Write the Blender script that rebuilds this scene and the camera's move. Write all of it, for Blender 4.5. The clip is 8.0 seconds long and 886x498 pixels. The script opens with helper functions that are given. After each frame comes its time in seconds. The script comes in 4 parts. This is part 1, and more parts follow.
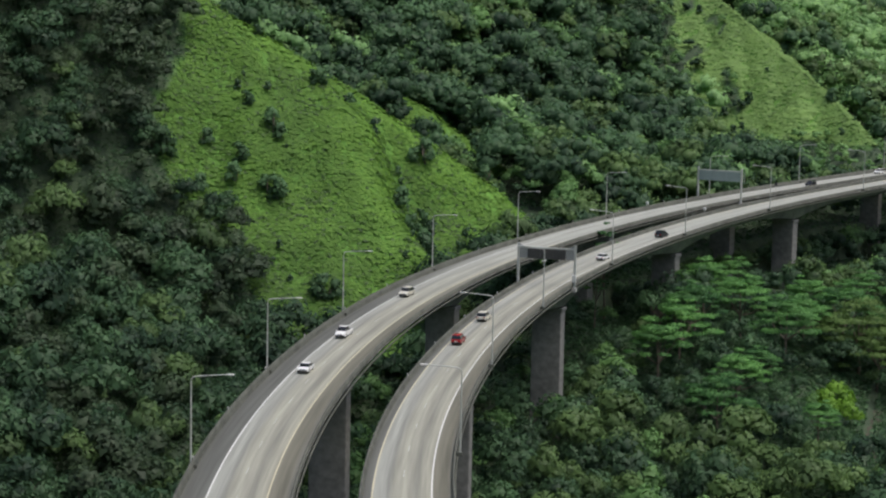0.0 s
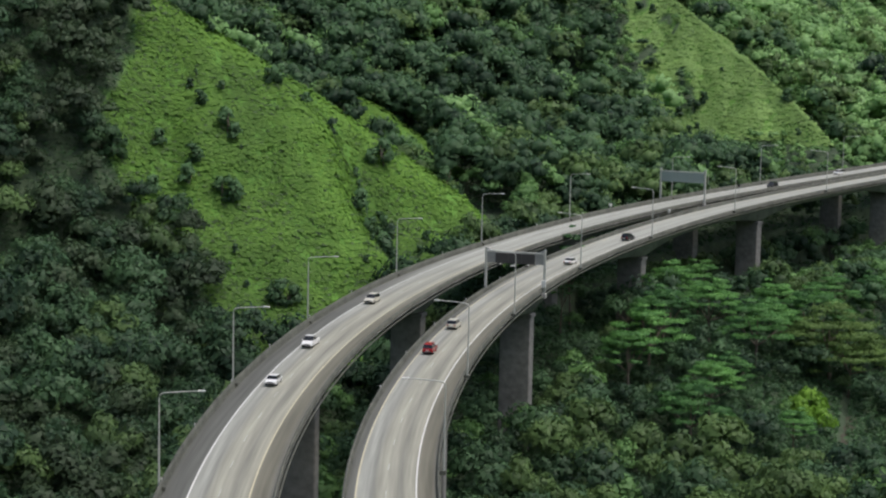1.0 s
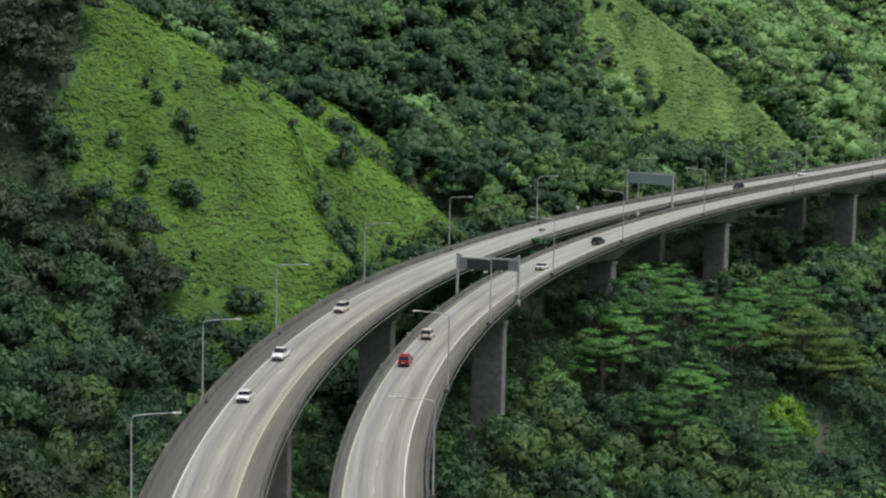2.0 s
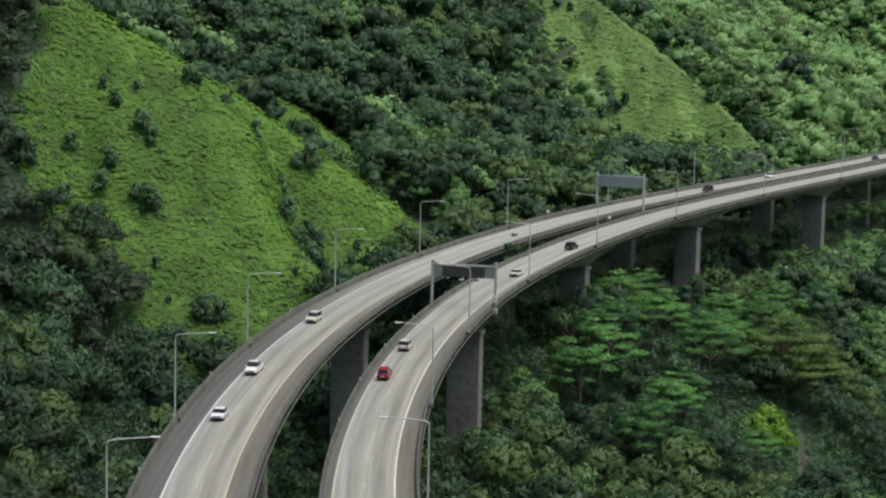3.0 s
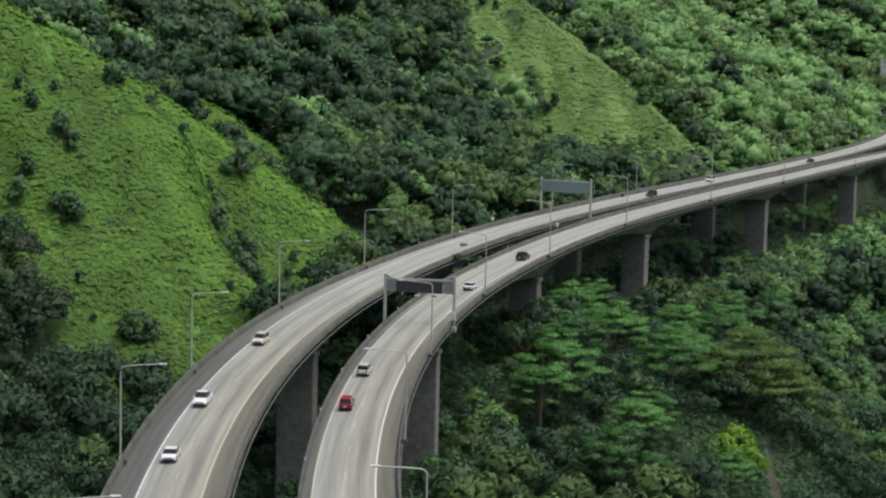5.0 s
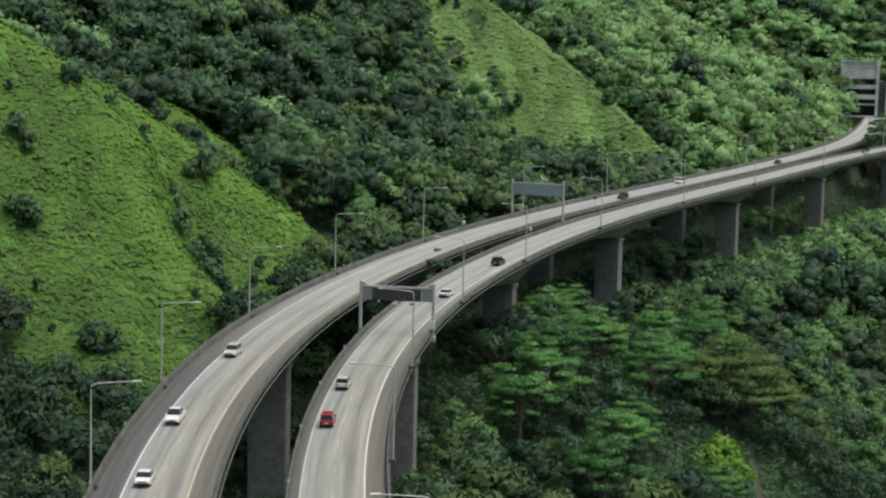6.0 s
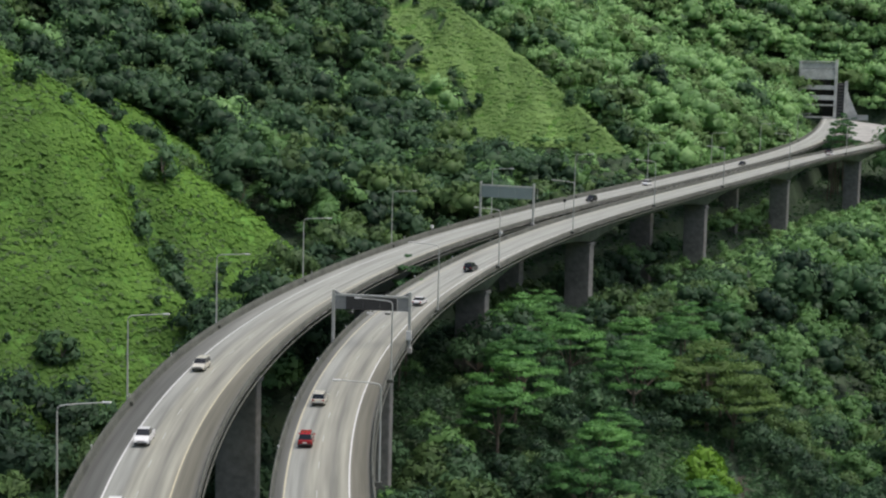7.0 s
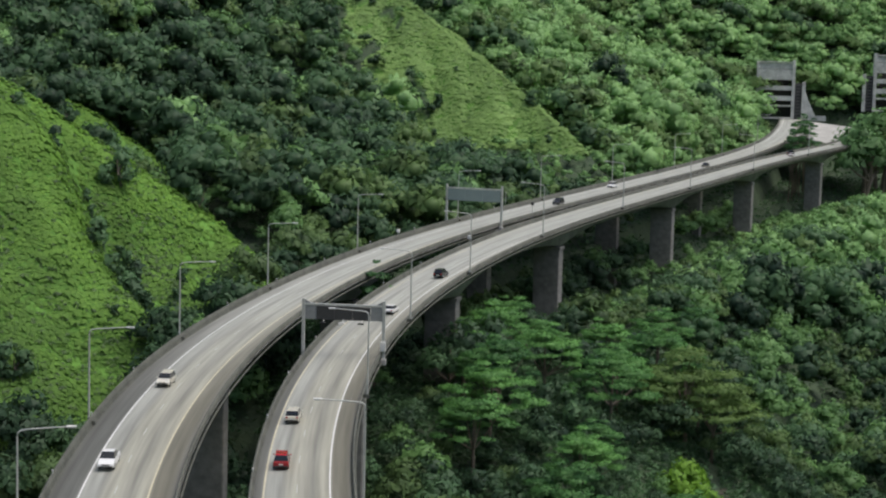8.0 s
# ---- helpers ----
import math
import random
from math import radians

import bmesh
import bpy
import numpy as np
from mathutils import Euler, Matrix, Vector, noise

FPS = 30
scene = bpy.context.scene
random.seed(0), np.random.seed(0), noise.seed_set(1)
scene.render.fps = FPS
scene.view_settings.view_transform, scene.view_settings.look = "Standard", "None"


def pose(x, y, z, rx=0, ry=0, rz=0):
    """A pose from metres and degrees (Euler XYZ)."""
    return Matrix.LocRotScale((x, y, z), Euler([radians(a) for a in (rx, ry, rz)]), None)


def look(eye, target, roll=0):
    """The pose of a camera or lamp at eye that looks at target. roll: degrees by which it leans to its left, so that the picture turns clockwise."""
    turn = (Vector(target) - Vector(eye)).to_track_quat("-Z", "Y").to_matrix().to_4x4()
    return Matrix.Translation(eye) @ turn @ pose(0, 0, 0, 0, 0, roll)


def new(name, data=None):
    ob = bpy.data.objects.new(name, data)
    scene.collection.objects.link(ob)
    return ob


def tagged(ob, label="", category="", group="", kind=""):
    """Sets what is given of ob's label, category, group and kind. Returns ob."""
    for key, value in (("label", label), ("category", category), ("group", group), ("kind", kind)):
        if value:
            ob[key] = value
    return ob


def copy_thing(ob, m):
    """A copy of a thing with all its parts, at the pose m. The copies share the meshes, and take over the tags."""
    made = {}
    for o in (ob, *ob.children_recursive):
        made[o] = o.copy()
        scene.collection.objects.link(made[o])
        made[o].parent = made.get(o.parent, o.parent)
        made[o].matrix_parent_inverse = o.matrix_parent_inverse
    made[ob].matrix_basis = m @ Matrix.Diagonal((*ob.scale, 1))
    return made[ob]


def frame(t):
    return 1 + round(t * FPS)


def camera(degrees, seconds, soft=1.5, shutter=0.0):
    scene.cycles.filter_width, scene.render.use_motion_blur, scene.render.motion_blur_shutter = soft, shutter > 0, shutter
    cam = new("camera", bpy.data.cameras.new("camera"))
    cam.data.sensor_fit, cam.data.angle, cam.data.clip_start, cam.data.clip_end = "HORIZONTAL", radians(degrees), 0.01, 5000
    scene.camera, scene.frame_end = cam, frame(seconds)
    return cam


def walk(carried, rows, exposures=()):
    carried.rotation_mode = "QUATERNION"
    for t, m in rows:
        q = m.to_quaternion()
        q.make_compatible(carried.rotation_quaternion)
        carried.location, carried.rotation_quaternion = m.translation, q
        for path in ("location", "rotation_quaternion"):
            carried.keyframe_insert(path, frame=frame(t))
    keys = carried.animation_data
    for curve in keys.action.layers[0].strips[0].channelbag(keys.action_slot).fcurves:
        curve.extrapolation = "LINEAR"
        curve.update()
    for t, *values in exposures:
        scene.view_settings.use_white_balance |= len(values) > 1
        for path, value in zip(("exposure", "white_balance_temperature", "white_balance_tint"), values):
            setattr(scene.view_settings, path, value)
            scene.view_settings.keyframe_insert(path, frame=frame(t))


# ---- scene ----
# ---------------------------------------------------------------- camera
cam = camera(29.3, 8.0, soft=2.2)
PATH = [
    (0, (-0.00, -0.00, 90.00), (-0.00, 99.46, 79.61), 1.15),
    (0.5, (-3.08, 6.27, 89.57), (-1.14, 105.72, 79.25), 1.19),
    (1, (-5.57, 12.16, 89.43), (-1.88, 111.57, 79.15), 1.21),
    (1.5, (-8.14, 18.15, 89.58), (-2.71, 117.47, 79.28), 1.25),
    (3, (-15.25, 36.60, 89.28), (-4.90, 135.54, 79.11), 1.29),
    (3.5, (-17.25, 42.74, 89.02), (-5.38, 141.52, 78.93), 1.30),
    (4, (-19.05, 48.87, 88.99), (-5.73, 147.47, 78.92), 1.31),
    (4.5, (-20.76, 55.06, 89.02), (-5.96, 153.44, 78.96), 1.34),
    (6, (-25.30, 74.82, 88.10), (-5.98, 172.45, 78.29), 1.37),
    (6.5, (-26.48, 81.34, 88.09), (-5.65, 178.66, 78.30), 1.40),
    (7, (-27.65, 87.88, 87.80), (-5.23, 184.85, 78.09), 1.44),
    (7.5, (-28.48, 94.44, 87.64), (-4.48, 191.03, 77.99), 1.43),
    (8, (-29.15, 101.17, 87.26), (-3.64, 197.39, 77.71), 1.44),
]
walk(cam, [(t, look(eye, target, roll)) for t, eye, target, roll in PATH], [(0.0, 0.0), (8.0, 0.0)])

# ---------------------------------------------------------------- light
world = bpy.data.worlds.new("overcast_sky")
world.use_nodes = True
scene.world = world
wn = world.node_tree
sky = wn.nodes.new("ShaderNodeTexSky")
sky.sky_type, sky.sun_disc = "NISHITA", False
sky.sun_elevation, sky.sun_rotation = radians(69), radians(120)
sky.air_density, sky.dust_density, sky.ozone_density = 1.0, 4.0, 1.0
wn.nodes["Background"].inputs["Strength"].default_value = 0.15
wn.links.new(sky.outputs["Color"], wn.nodes["Background"].inputs["Color"])
sun = new("sun", bpy.data.lights.new("sun", "SUN"))
sun.data.energy, sun.data.angle, sun.data.color = 2.1, radians(40), (1.0, 0.975, 0.93)
sun.matrix_world = look((105, -60, 320), (0, 0, 0))

# ---------------------------------------------------------------- materials
def material(name, rough=0.8):
    m = bpy.data.materials.new(name)
    m.use_nodes = True
    bs = m.node_tree.nodes["Principled BSDF"]
    bs.inputs["Roughness"].default_value = rough
    return m, m.node_tree.nodes, m.node_tree.links, bs


def plain(name, color, rough=0.7, metallic=0.0, grain=0.15, size=1.5):
    """A surface of one colour with grain at two scales and a little relief."""
    m, n, l, bs = material(name, rough)
    co = n.new("ShaderNodeTexCoord")
    a, b = n.new("ShaderNodeTexNoise"), n.new("ShaderNodeTexNoise")
    a.inputs["Scale"].default_value, a.inputs["Detail"].default_value = 1.0 / size, 6
    b.inputs["Scale"].default_value, b.inputs["Detail"].default_value = 9.0 / size, 3
    add = n.new("ShaderNodeMath")
    add.operation = "ADD"
    ramp = n.new("ShaderNodeValToRGB")
    lo, hi = [c * (1 - 1.6 * grain) for c in color], [min(1, c * (1 + 1.6 * grain)) for c in color]
    ramp.color_ramp.elements[0].position, ramp.color_ramp.elements[0].color = 0.7, (*lo, 1)
    ramp.color_ramp.elements[1].position, ramp.color_ramp.elements[1].color = 1.3, (*hi, 1)
    half = n.new("ShaderNodeMath")
    half.operation, half.inputs[1].default_value = "MULTIPLY", 0.7
    ramp.color_ramp.elements[0].position, ramp.color_ramp.elements[1].position = 0.49, 0.91
    for t in (a, b):
        l.new(co.outputs["Object"], t.inputs["Vector"])
    l.new(a.outputs["Fac"], add.inputs[0])
    l.new(b.outputs["Fac"], add.inputs[1])
    l.new(add.outputs[0], half.inputs[0])
    l.new(half.outputs[0], ramp.inputs["Fac"])
    l.new(ramp.outputs["Color"], bs.inputs["Base Color"])
    bs.inputs["Metallic"].default_value = metallic
    return m


def foliage(name, dark, light, gloss=0.5):
    """Leaves: each one has its own tone, each plant its own shade; light shines through a little."""
    m, n, l, bs = material(name, gloss)
    geo, info, att = n.new("ShaderNodeNewGeometry"), n.new("ShaderNodeObjectInfo"), n.new("ShaderNodeAttribute")
    att.attribute_name = "tone"
    s1, s2 = n.new("ShaderNodeMath"), n.new("ShaderNodeMath")
    s1.operation = s2.operation = "MULTIPLY_ADD"
    s1.inputs[1].default_value, s1.inputs[2].default_value = 0.17, 0.0
    s2.inputs[1].default_value = 0.62
    l.new(geo.outputs["Random Per Island"], s1.inputs[0])
    l.new(att.outputs["Fac"], s2.inputs[0])
    l.new(s1.outputs[0], s2.inputs[2])
    ramp = n.new("ShaderNodeValToRGB")
    ramp.color_ramp.elements[0].color, ramp.color_ramp.elements[1].color = (*dark, 1), (*light, 1)
    ramp.color_ramp.elements[0].position, ramp.color_ramp.elements[1].position = 0.05, 0.95
    s3 = n.new("ShaderNodeMath")
    s3.operation, s3.inputs[1].default_value = "MULTIPLY_ADD", 0.42
    l.new(info.outputs["Random"], s3.inputs[0])
    l.new(s2.outputs[0], s3.inputs[2])
    l.new(s3.outputs[0], ramp.inputs["Fac"])
    l.new(ramp.outputs["Color"], bs.inputs["Base Color"])
    tr, mix, out = n.new("ShaderNodeBsdfTranslucent"), n.new("ShaderNodeMixShader"), n["Material Output"]
    l.new(ramp.outputs["Color"], tr.inputs["Color"])
    mix.inputs["Fac"].default_value = 0.36
    l.new(bs.outputs[0], mix.inputs[1])
    l.new(tr.outputs[0], mix.inputs[2])
    l.new(mix.outputs[0], out.inputs["Surface"])
    bs.inputs["Specular IOR Level"].default_value = 0.2
    return m


LEAF = foliage("forest_leaves", (0.027, 0.056, 0.033), (0.118, 0.228, 0.098))
# ordinary broadleaf green with the gully's shade put into the colour
LEAF_SHADED = foliage("gully_shaded_leaves", (0.017, 0.028, 0.020), (0.076, 0.122, 0.060))
LEAF_LIGHT = foliage("feathery_leaves", (0.040, 0.115, 0.042), (0.180, 0.400, 0.105))
LEAF_FRESH = foliage("young_leaves", (0.052, 0.118, 0.044), (0.175, 0.330, 0.110))
LEAF_OLIVE = foliage("olive_leaves", (0.040, 0.072, 0.034), (0.145, 0.242, 0.080))
LEAF_GOLD = foliage("golden_olive_leaves", (0.068, 0.118, 0.036), (0.185, 0.300, 0.085))
# silvery green lifted further, distance haze put into the leaf colour
LEAF_HAZED = foliage("silvery_hazed_leaves", (0.160, 0.300, 0.120), (0.300, 0.500, 0.190))
LEAF_LIME = foliage("lime_leaves", (0.15, 0.30, 0.035), (0.32, 0.52, 0.07))
GRASS = foliage("hill_grass", (0.052, 0.115, 0.026), (0.235, 0.450, 0.072), 0.65)
# the far spur's grass, paled so that the colour carries the haze
GRASS_HAZED = foliage("hazed_far_grass", (0.11, 0.20, 0.065), (0.30, 0.47, 0.145), 0.65)
BARK = plain("bark", (0.16, 0.13, 0.10), 0.9, 0, 0.25, 0.6)
CONCRETE = plain("weathered_concrete", (0.30, 0.295, 0.28), 0.85, 0, 0.22, 5)
# concrete darkened all over, the shade on the piers put into its colour
PIER = plain("shaded_pier_concrete", (0.215, 0.21, 0.198), 0.9, 0, 0.2, 9)
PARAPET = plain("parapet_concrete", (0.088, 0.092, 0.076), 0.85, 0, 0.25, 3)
STEEL = plain("galvanised_steel", (0.50, 0.51, 0.48), 0.5, 0.25, 0.08, 1)
SIGN_BACK = plain("sign_back_aluminium", (0.30, 0.31, 0.31), 0.5, 0.3, 0.08, 2)
SIGN_GREEN = plain("sign_face_green", (0.25, 0.31, 0.30), 0.5, 0, 0.05, 2)
WHITE_LINE = plain("white_line_paint", (0.66, 0.66, 0.64), 0.6, 0, 0.1, 1)
YELLOW_LINE = plain("yellow_line_paint", (0.52, 0.47, 0.32), 0.6, 0, 0.12, 1)
DASH = plain("worn_lane_paint", (0.44, 0.44, 0.42), 0.7, 0, 0.2, 0.6)
SOIL = plain("bare_soil", (0.056, 0.052, 0.036), 0.95, 0, 0.2, 3)


def road_material():
    """Light concrete lanes with two darker wheel tracks each, darker asphalt-grey shoulders."""
    m, n, l, bs = material("concrete_carriageway", 0.8)
    ac, al = n.new("ShaderNodeAttribute"), n.new("ShaderNodeAttribute")
    ac.attribute_name, al.attribute_name = "across", "along"
    comb = n.new("ShaderNodeCombineXYZ")
    sc = n.new("ShaderNodeMath")
    sc.operation, sc.inputs[1].default_value = "MULTIPLY", 0.03
    l.new(al.outputs["Fac"], sc.inputs[0])
    l.new(sc.outputs[0], comb.inputs["X"])
    l.new(ac.outputs["Fac"], comb.inputs["Y"])
    streak = n.new("ShaderNodeTexNoise")
    streak.inputs["Scale"].default_value, streak.inputs["Detail"].default_value = 1.6, 5
    l.new(comb.outputs[0], streak.inputs["Vector"])
    rng = n.new("ShaderNodeMapRange")
    rng.inputs["From Min"].default_value, rng.inputs["From Max"].default_value = -7.5, 7.5
    l.new(ac.outputs["Fac"], rng.inputs["Value"])

    def bands(stops):
        r = n.new("ShaderNodeValToRGB")
        l.new(rng.outputs[0], r.inputs["Fac"])
        while len(r.color_ramp.elements) < len(stops):
            r.color_ramp.elements.new(0.5)
        for e, (p, v, warm) in zip(r.color_ramp.elements, stops):
            e.position, e.color = (p + 7.5) / 15, (v * (0.965 + 0.065 * warm), v * 0.985, v * (0.88 - 0.13 * warm), 1)
        return r
    # dark paved shoulders up to the first bend, past it the whole width is paler
    first = bands([(-7.5, 0.085, 0), (-3.95, 0.115, 0), (-3.6, 0.31, 0), (-2.8, 0.33, 0), (-2.2, 0.29, 0), (-1.75, 0.235, 0), (-1.0, 0.30, 0.5), (0.0, 0.335, 0.5), (0.9, 0.30, 0.5), (1.7, 0.215, 0.3), (2.3, 0.27, 0.5), (2.8, 0.33, 0.6), (3.6, 0.30, 0.6), (3.95, 0.16, 0.9), (5.4, 0.13, 1.0), (6.4, 0.17, 0.2), (7.5, 0.17, 0)])
    far = bands([(-7.5, 0.20, 0), (-5.4, 0.29, 0), (-3.9, 0.36, 0), (-2.0, 0.35, 0), (-1.6, 0.31, 0), (-0.6, 0.37, 0), (1.0, 0.37, 0), (1.6, 0.30, 0), (2.4, 0.36, 0), (3.8, 0.35, 0.3), (4.6, 0.30, 0.4), (7.5, 0.22, 0.4)])
    turn, ramp = n.new("ShaderNodeMapRange"), n.new("ShaderNodeMix")
    turn.inputs["From Min"].default_value, turn.inputs["From Max"].default_value = 110, 200
    l.new(al.outputs["Fac"], turn.inputs["Value"])
    ramp.data_type = "RGBA"
    l.new(turn.outputs[0], ramp.inputs["Factor"])
    l.new(first.outputs["Color"], ramp.inputs["A"])
    l.new(far.outputs["Color"], ramp.inputs["B"])
    mul = n.new("ShaderNodeMix")
    mul.data_type, mul.blend_type = "RGBA", "MULTIPLY"
    mul.inputs["Factor"].default_value = 1.0
    r2 = n.new("ShaderNodeValToRGB")
    r2.color_ramp.elements[0].position, r2.color_ramp.elements[0].color = 0.3, (0.72, 0.72, 0.72, 1)
    r2.color_ramp.elements[1].position, r2.color_ramp.elements[1].color = 0.7, (1.12, 1.12, 1.12, 1)
    l.new(streak.outputs["Fac"], r2.inputs["Fac"])
    l.new(ramp.outputs["Result"], mul.inputs["A"])
    l.new(r2.outputs["Color"], mul.inputs["B"])
    l.new(mul.outputs["Result"], bs.inputs["Base Color"])
    return m


ROAD = road_material()


def ground_material():
    """Forest soil with leaf litter; the steep open spurs carry grass."""
    m, n, l, bs = material("valley_ground", 0.95)
    att, co = n.new("ShaderNodeAttribute"), n.new("ShaderNodeTexCoord")
    att.attribute_name = "grass"
    def noisy(scale, c0, c1):
        t, r = n.new("ShaderNodeTexNoise"), n.new("ShaderNodeValToRGB")
        t.inputs["Scale"].default_value, t.inputs["Detail"].default_value = scale, 8
        l.new(co.outputs["Object"], t.inputs["Vector"])
        r.color_ramp.elements[0].position, r.color_ramp.elements[0].color = 0.32, (*c0, 1)
        r.color_ramp.elements[1].position, r.color_ramp.elements[1].color = 0.68, (*c1, 1)
        l.new(t.outputs["Fac"], r.inputs["Fac"])
        return r
    forest, coarse, fine = noisy(0.25, (0.030, 0.050, 0.028), (0.058, 0.090, 0.045)), noisy(0.12, (0.075, 0.175, 0.028), (0.135, 0.300, 0.045)), noisy(1.1, (0.72, 0.75, 0.72), (1.0, 1.0, 1.0))
    grass = n.new("ShaderNodeMix")
    grass.data_type, grass.blend_type = "RGBA", "MULTIPLY"
    grass.inputs["Factor"].default_value = 1.0
    l.new(coarse.outputs["Color"], grass.inputs["A"])
    l.new(fine.outputs["Color"], grass.inputs["B"])
    rough, bump = n.new("ShaderNodeTexNoise"), n.new("ShaderNodeBump")
    rough.inputs["Scale"].default_value, rough.inputs["Detail"].default_value = 0.9, 6
    l.new(co.outputs["Object"], rough.inputs["Vector"])
    bump.inputs["Strength"].default_value, bump.inputs["Distance"].default_value = 0.5, 0.6
    l.new(rough.outputs["Fac"], bump.inputs["Height"])
    l.new(bump.outputs["Normal"], bs.inputs["Normal"])
    mix = n.new("ShaderNodeMix")
    mix.data_type = "RGBA"
    l.new(att.outputs["Fac"], mix.inputs["Factor"])
    l.new(forest.outputs["Color"], mix.inputs["A"])
    l.new(grass.outputs["Result"], mix.inputs["B"])
    l.new(mix.outputs["Result"], bs.inputs["Base Color"])
    return m


GROUND = ground_material()


# ---------------------------------------------------------------- mesh helpers
def part(name, bm, mat, parent=None, label=""):
    """Links a bmesh as one mesh object, under a thing or a part if one is given."""
    me = bpy.data.meshes.new(name)
    bm.to_mesh(me)
    bm.free()
    me.materials.append(mat)
    ob = new(name, me)
    if parent is not None:
        ob.parent = parent
    return tagged(ob, label)


def raw(name, verts, faces, mat, parent=None, label="", smooth=False, attrs=(), normals=None):
    """A mesh object from arrays of vertices and faces, with float attributes by point."""
    me = bpy.data.meshes.new(name)
    verts, faces = np.asarray(verts, np.float32), np.asarray(faces, np.int32)
    k = faces.shape[1]
    me.vertices.add(len(verts))
    me.vertices.foreach_set("co", verts.ravel())
    me.loops.add(faces.size)
    me.loops.foreach_set("vertex_index", faces.ravel())
    me.polygons.add(len(faces))
    me.polygons.foreach_set("loop_start", np.arange(0, faces.size, k, dtype=np.int32))
    if smooth:
        me.polygons.foreach_set("use_smooth", np.ones(len(faces), bool))
    for key, values in attrs:
        me.attributes.new(key, "FLOAT", "POINT").data.foreach_set("value", np.asarray(values, np.float32))
    me.update(calc_edges=True)
    if normals is not None:
        me.polygons.foreach_set("use_smooth", np.ones(len(faces), bool))
        me.attributes.new("custom_normal", "FLOAT_VECTOR", "POINT").data.foreach_set("vector", np.asarray(normals, np.float32).ravel())
    me.materials.append(mat)
    ob = new(name, me)
    if parent is not None:
        ob.parent = parent
    return tagged(ob, label)


def box(bm, size, at=(0, 0, 0), rot=None, bevel=0.0):
    """Adds a box to bm, bevelled if asked."""
    made = bmesh.ops.create_cube(bm, size=1.0)["verts"]
    bmesh.ops.scale(bm, vec=size, verts=made)
    if bevel:
        edges = list({e for v in made for e in v.link_edges})
        made = list({v for f in bmesh.ops.bevel(bm, geom=edges, offset=bevel, segments=2, affect="EDGES", profile=0.5)["faces"] for v in f.verts} | {v for v in made if v.is_valid})
    m = Matrix.Translation(at) @ (rot if rot else Matrix())
    bmesh.ops.transform(bm, matrix=m, verts=made)
    return made


def tube(bm, points, radii, sides=8, cap=True):
    """Adds a tube through points to bm, with a radius at each."""
    rings = []
    pts = [Vector(p) for p in points]
    for i, p in enumerate(pts):
        d = (pts[min(i + 1, len(pts) - 1)] - pts[max(i - 1, 0)]).normalized()
        side = d.cross(Vector((0, 0, 1)) if abs(d.z) < 0.95 else Vector((1, 0, 0))).normalized()
        up = side.cross(d)
        rings.append([bm.verts.new(p + radii[i] * (math.cos(a) * side + math.sin(a) * up)) for a in [2 * math.pi * k / sides for k in range(sides)]])
    for a, b in zip(rings, rings[1:]):
        for k in range(sides):
            bm.faces.new((a[k], a[(k + 1) % sides], b[(k + 1) % sides], b[k]))
    if cap:
        bm.faces.new(rings[0][::-1])
        bm.faces.new(rings[-1])


def empty(name, m, label, category, group="", kind=""):
    ob = new(name)
    ob.matrix_basis = m
    ob.empty_display_size = 0.5
    return tagged(ob, label, category, group, kind)


# ---------------------------------------------------------------- the two roads in plan
STEP = 5.0
STATION = np.arange(-400, 900, STEP)


def soften(v, n):
    return np.convolve(np.pad(v, (n // 2, n // 2), mode="reflect", reflect_type="odd"), np.ones(n) / n, "valid")


class Road:
    """A road's centre line: headings every 100 m, heights every 200 m, from station -100."""

    def __init__(self, x0, y0, headings, heights, tilt):
        self.h = soften(np.interp(STATION, np.arange(-100, 801, 100), np.radians(headings)), 17)
        self.z = soften(np.interp(STATION, (-400, -100, 100, 300, 500, 700, 800), (heights[0] - 8, *heights)), 33)
        x, y = np.r_[0, np.cumsum(np.sin(self.h) * STEP)[:-1]], np.r_[0, np.cumsum(np.cos(self.h) * STEP)[:-1]]
        k = int(np.argmin(abs(STATION)))
        self.slope = np.gradient(self.z, STEP)
        self.x, self.y, self.tilt = x - x[k] + x0, y - y[k] + y0, tilt

    def at(self, s, side=0.0, up=0.0):
        """The place at station s, side metres to the right of the centre line, up metres above the road."""
        h = np.interp(s, STATION, self.h)
        x = np.interp(s, STATION, self.x) + np.cos(h) * side
        y = np.interp(s, STATION, self.y) - np.sin(h) * side
        return np.stack([x, y, np.interp(s, STATION, self.z) + self.tilt * side + up], -1)

    def stand(self, s, side=0.0, up=0.0):
        """An upright pose at a station; x points to the right of the road, y along it."""
        p = self.at(s, side, up)
        return pose(*map(float, p), 0, 0, -math.degrees(float(np.interp(s, STATION, self.h))))


UP = Road(-24.10, 209.26, (-15.23, 1.62, 14.30, 30.54, 38.76, 35.89, 37.45, 35.25, 30.77, 24.59), (33.74, 45.15, 56.59, 60.92, 68.37, 77.70), 0.026)
DOWN = Road(-4.04, 223.55, (-14.72, 3.79, 15.46, 31.4, 39.66, 35.96, 37.64, 44.0, 36.0, 28.0), (34.79, 44.19, 56.88, 61.71, 69.0, 81.0), 0.026)
EDGE_AT = (130, 200, 300, 800)
EDGES = {UP: ((-7.2, -6.45, -5.95, -5.45), (6.84, 6.25, 6.4, 5.95)), DOWN: ((-5.2,) * 4, (6.45,) * 4)}


def edge(road, right, s):
    """How far the outer face of a parapet stands from the centre line at a station; the wide shoulder ends past the first bend."""
    return float(np.interp(s, EDGE_AT, EDGES[road][right]))


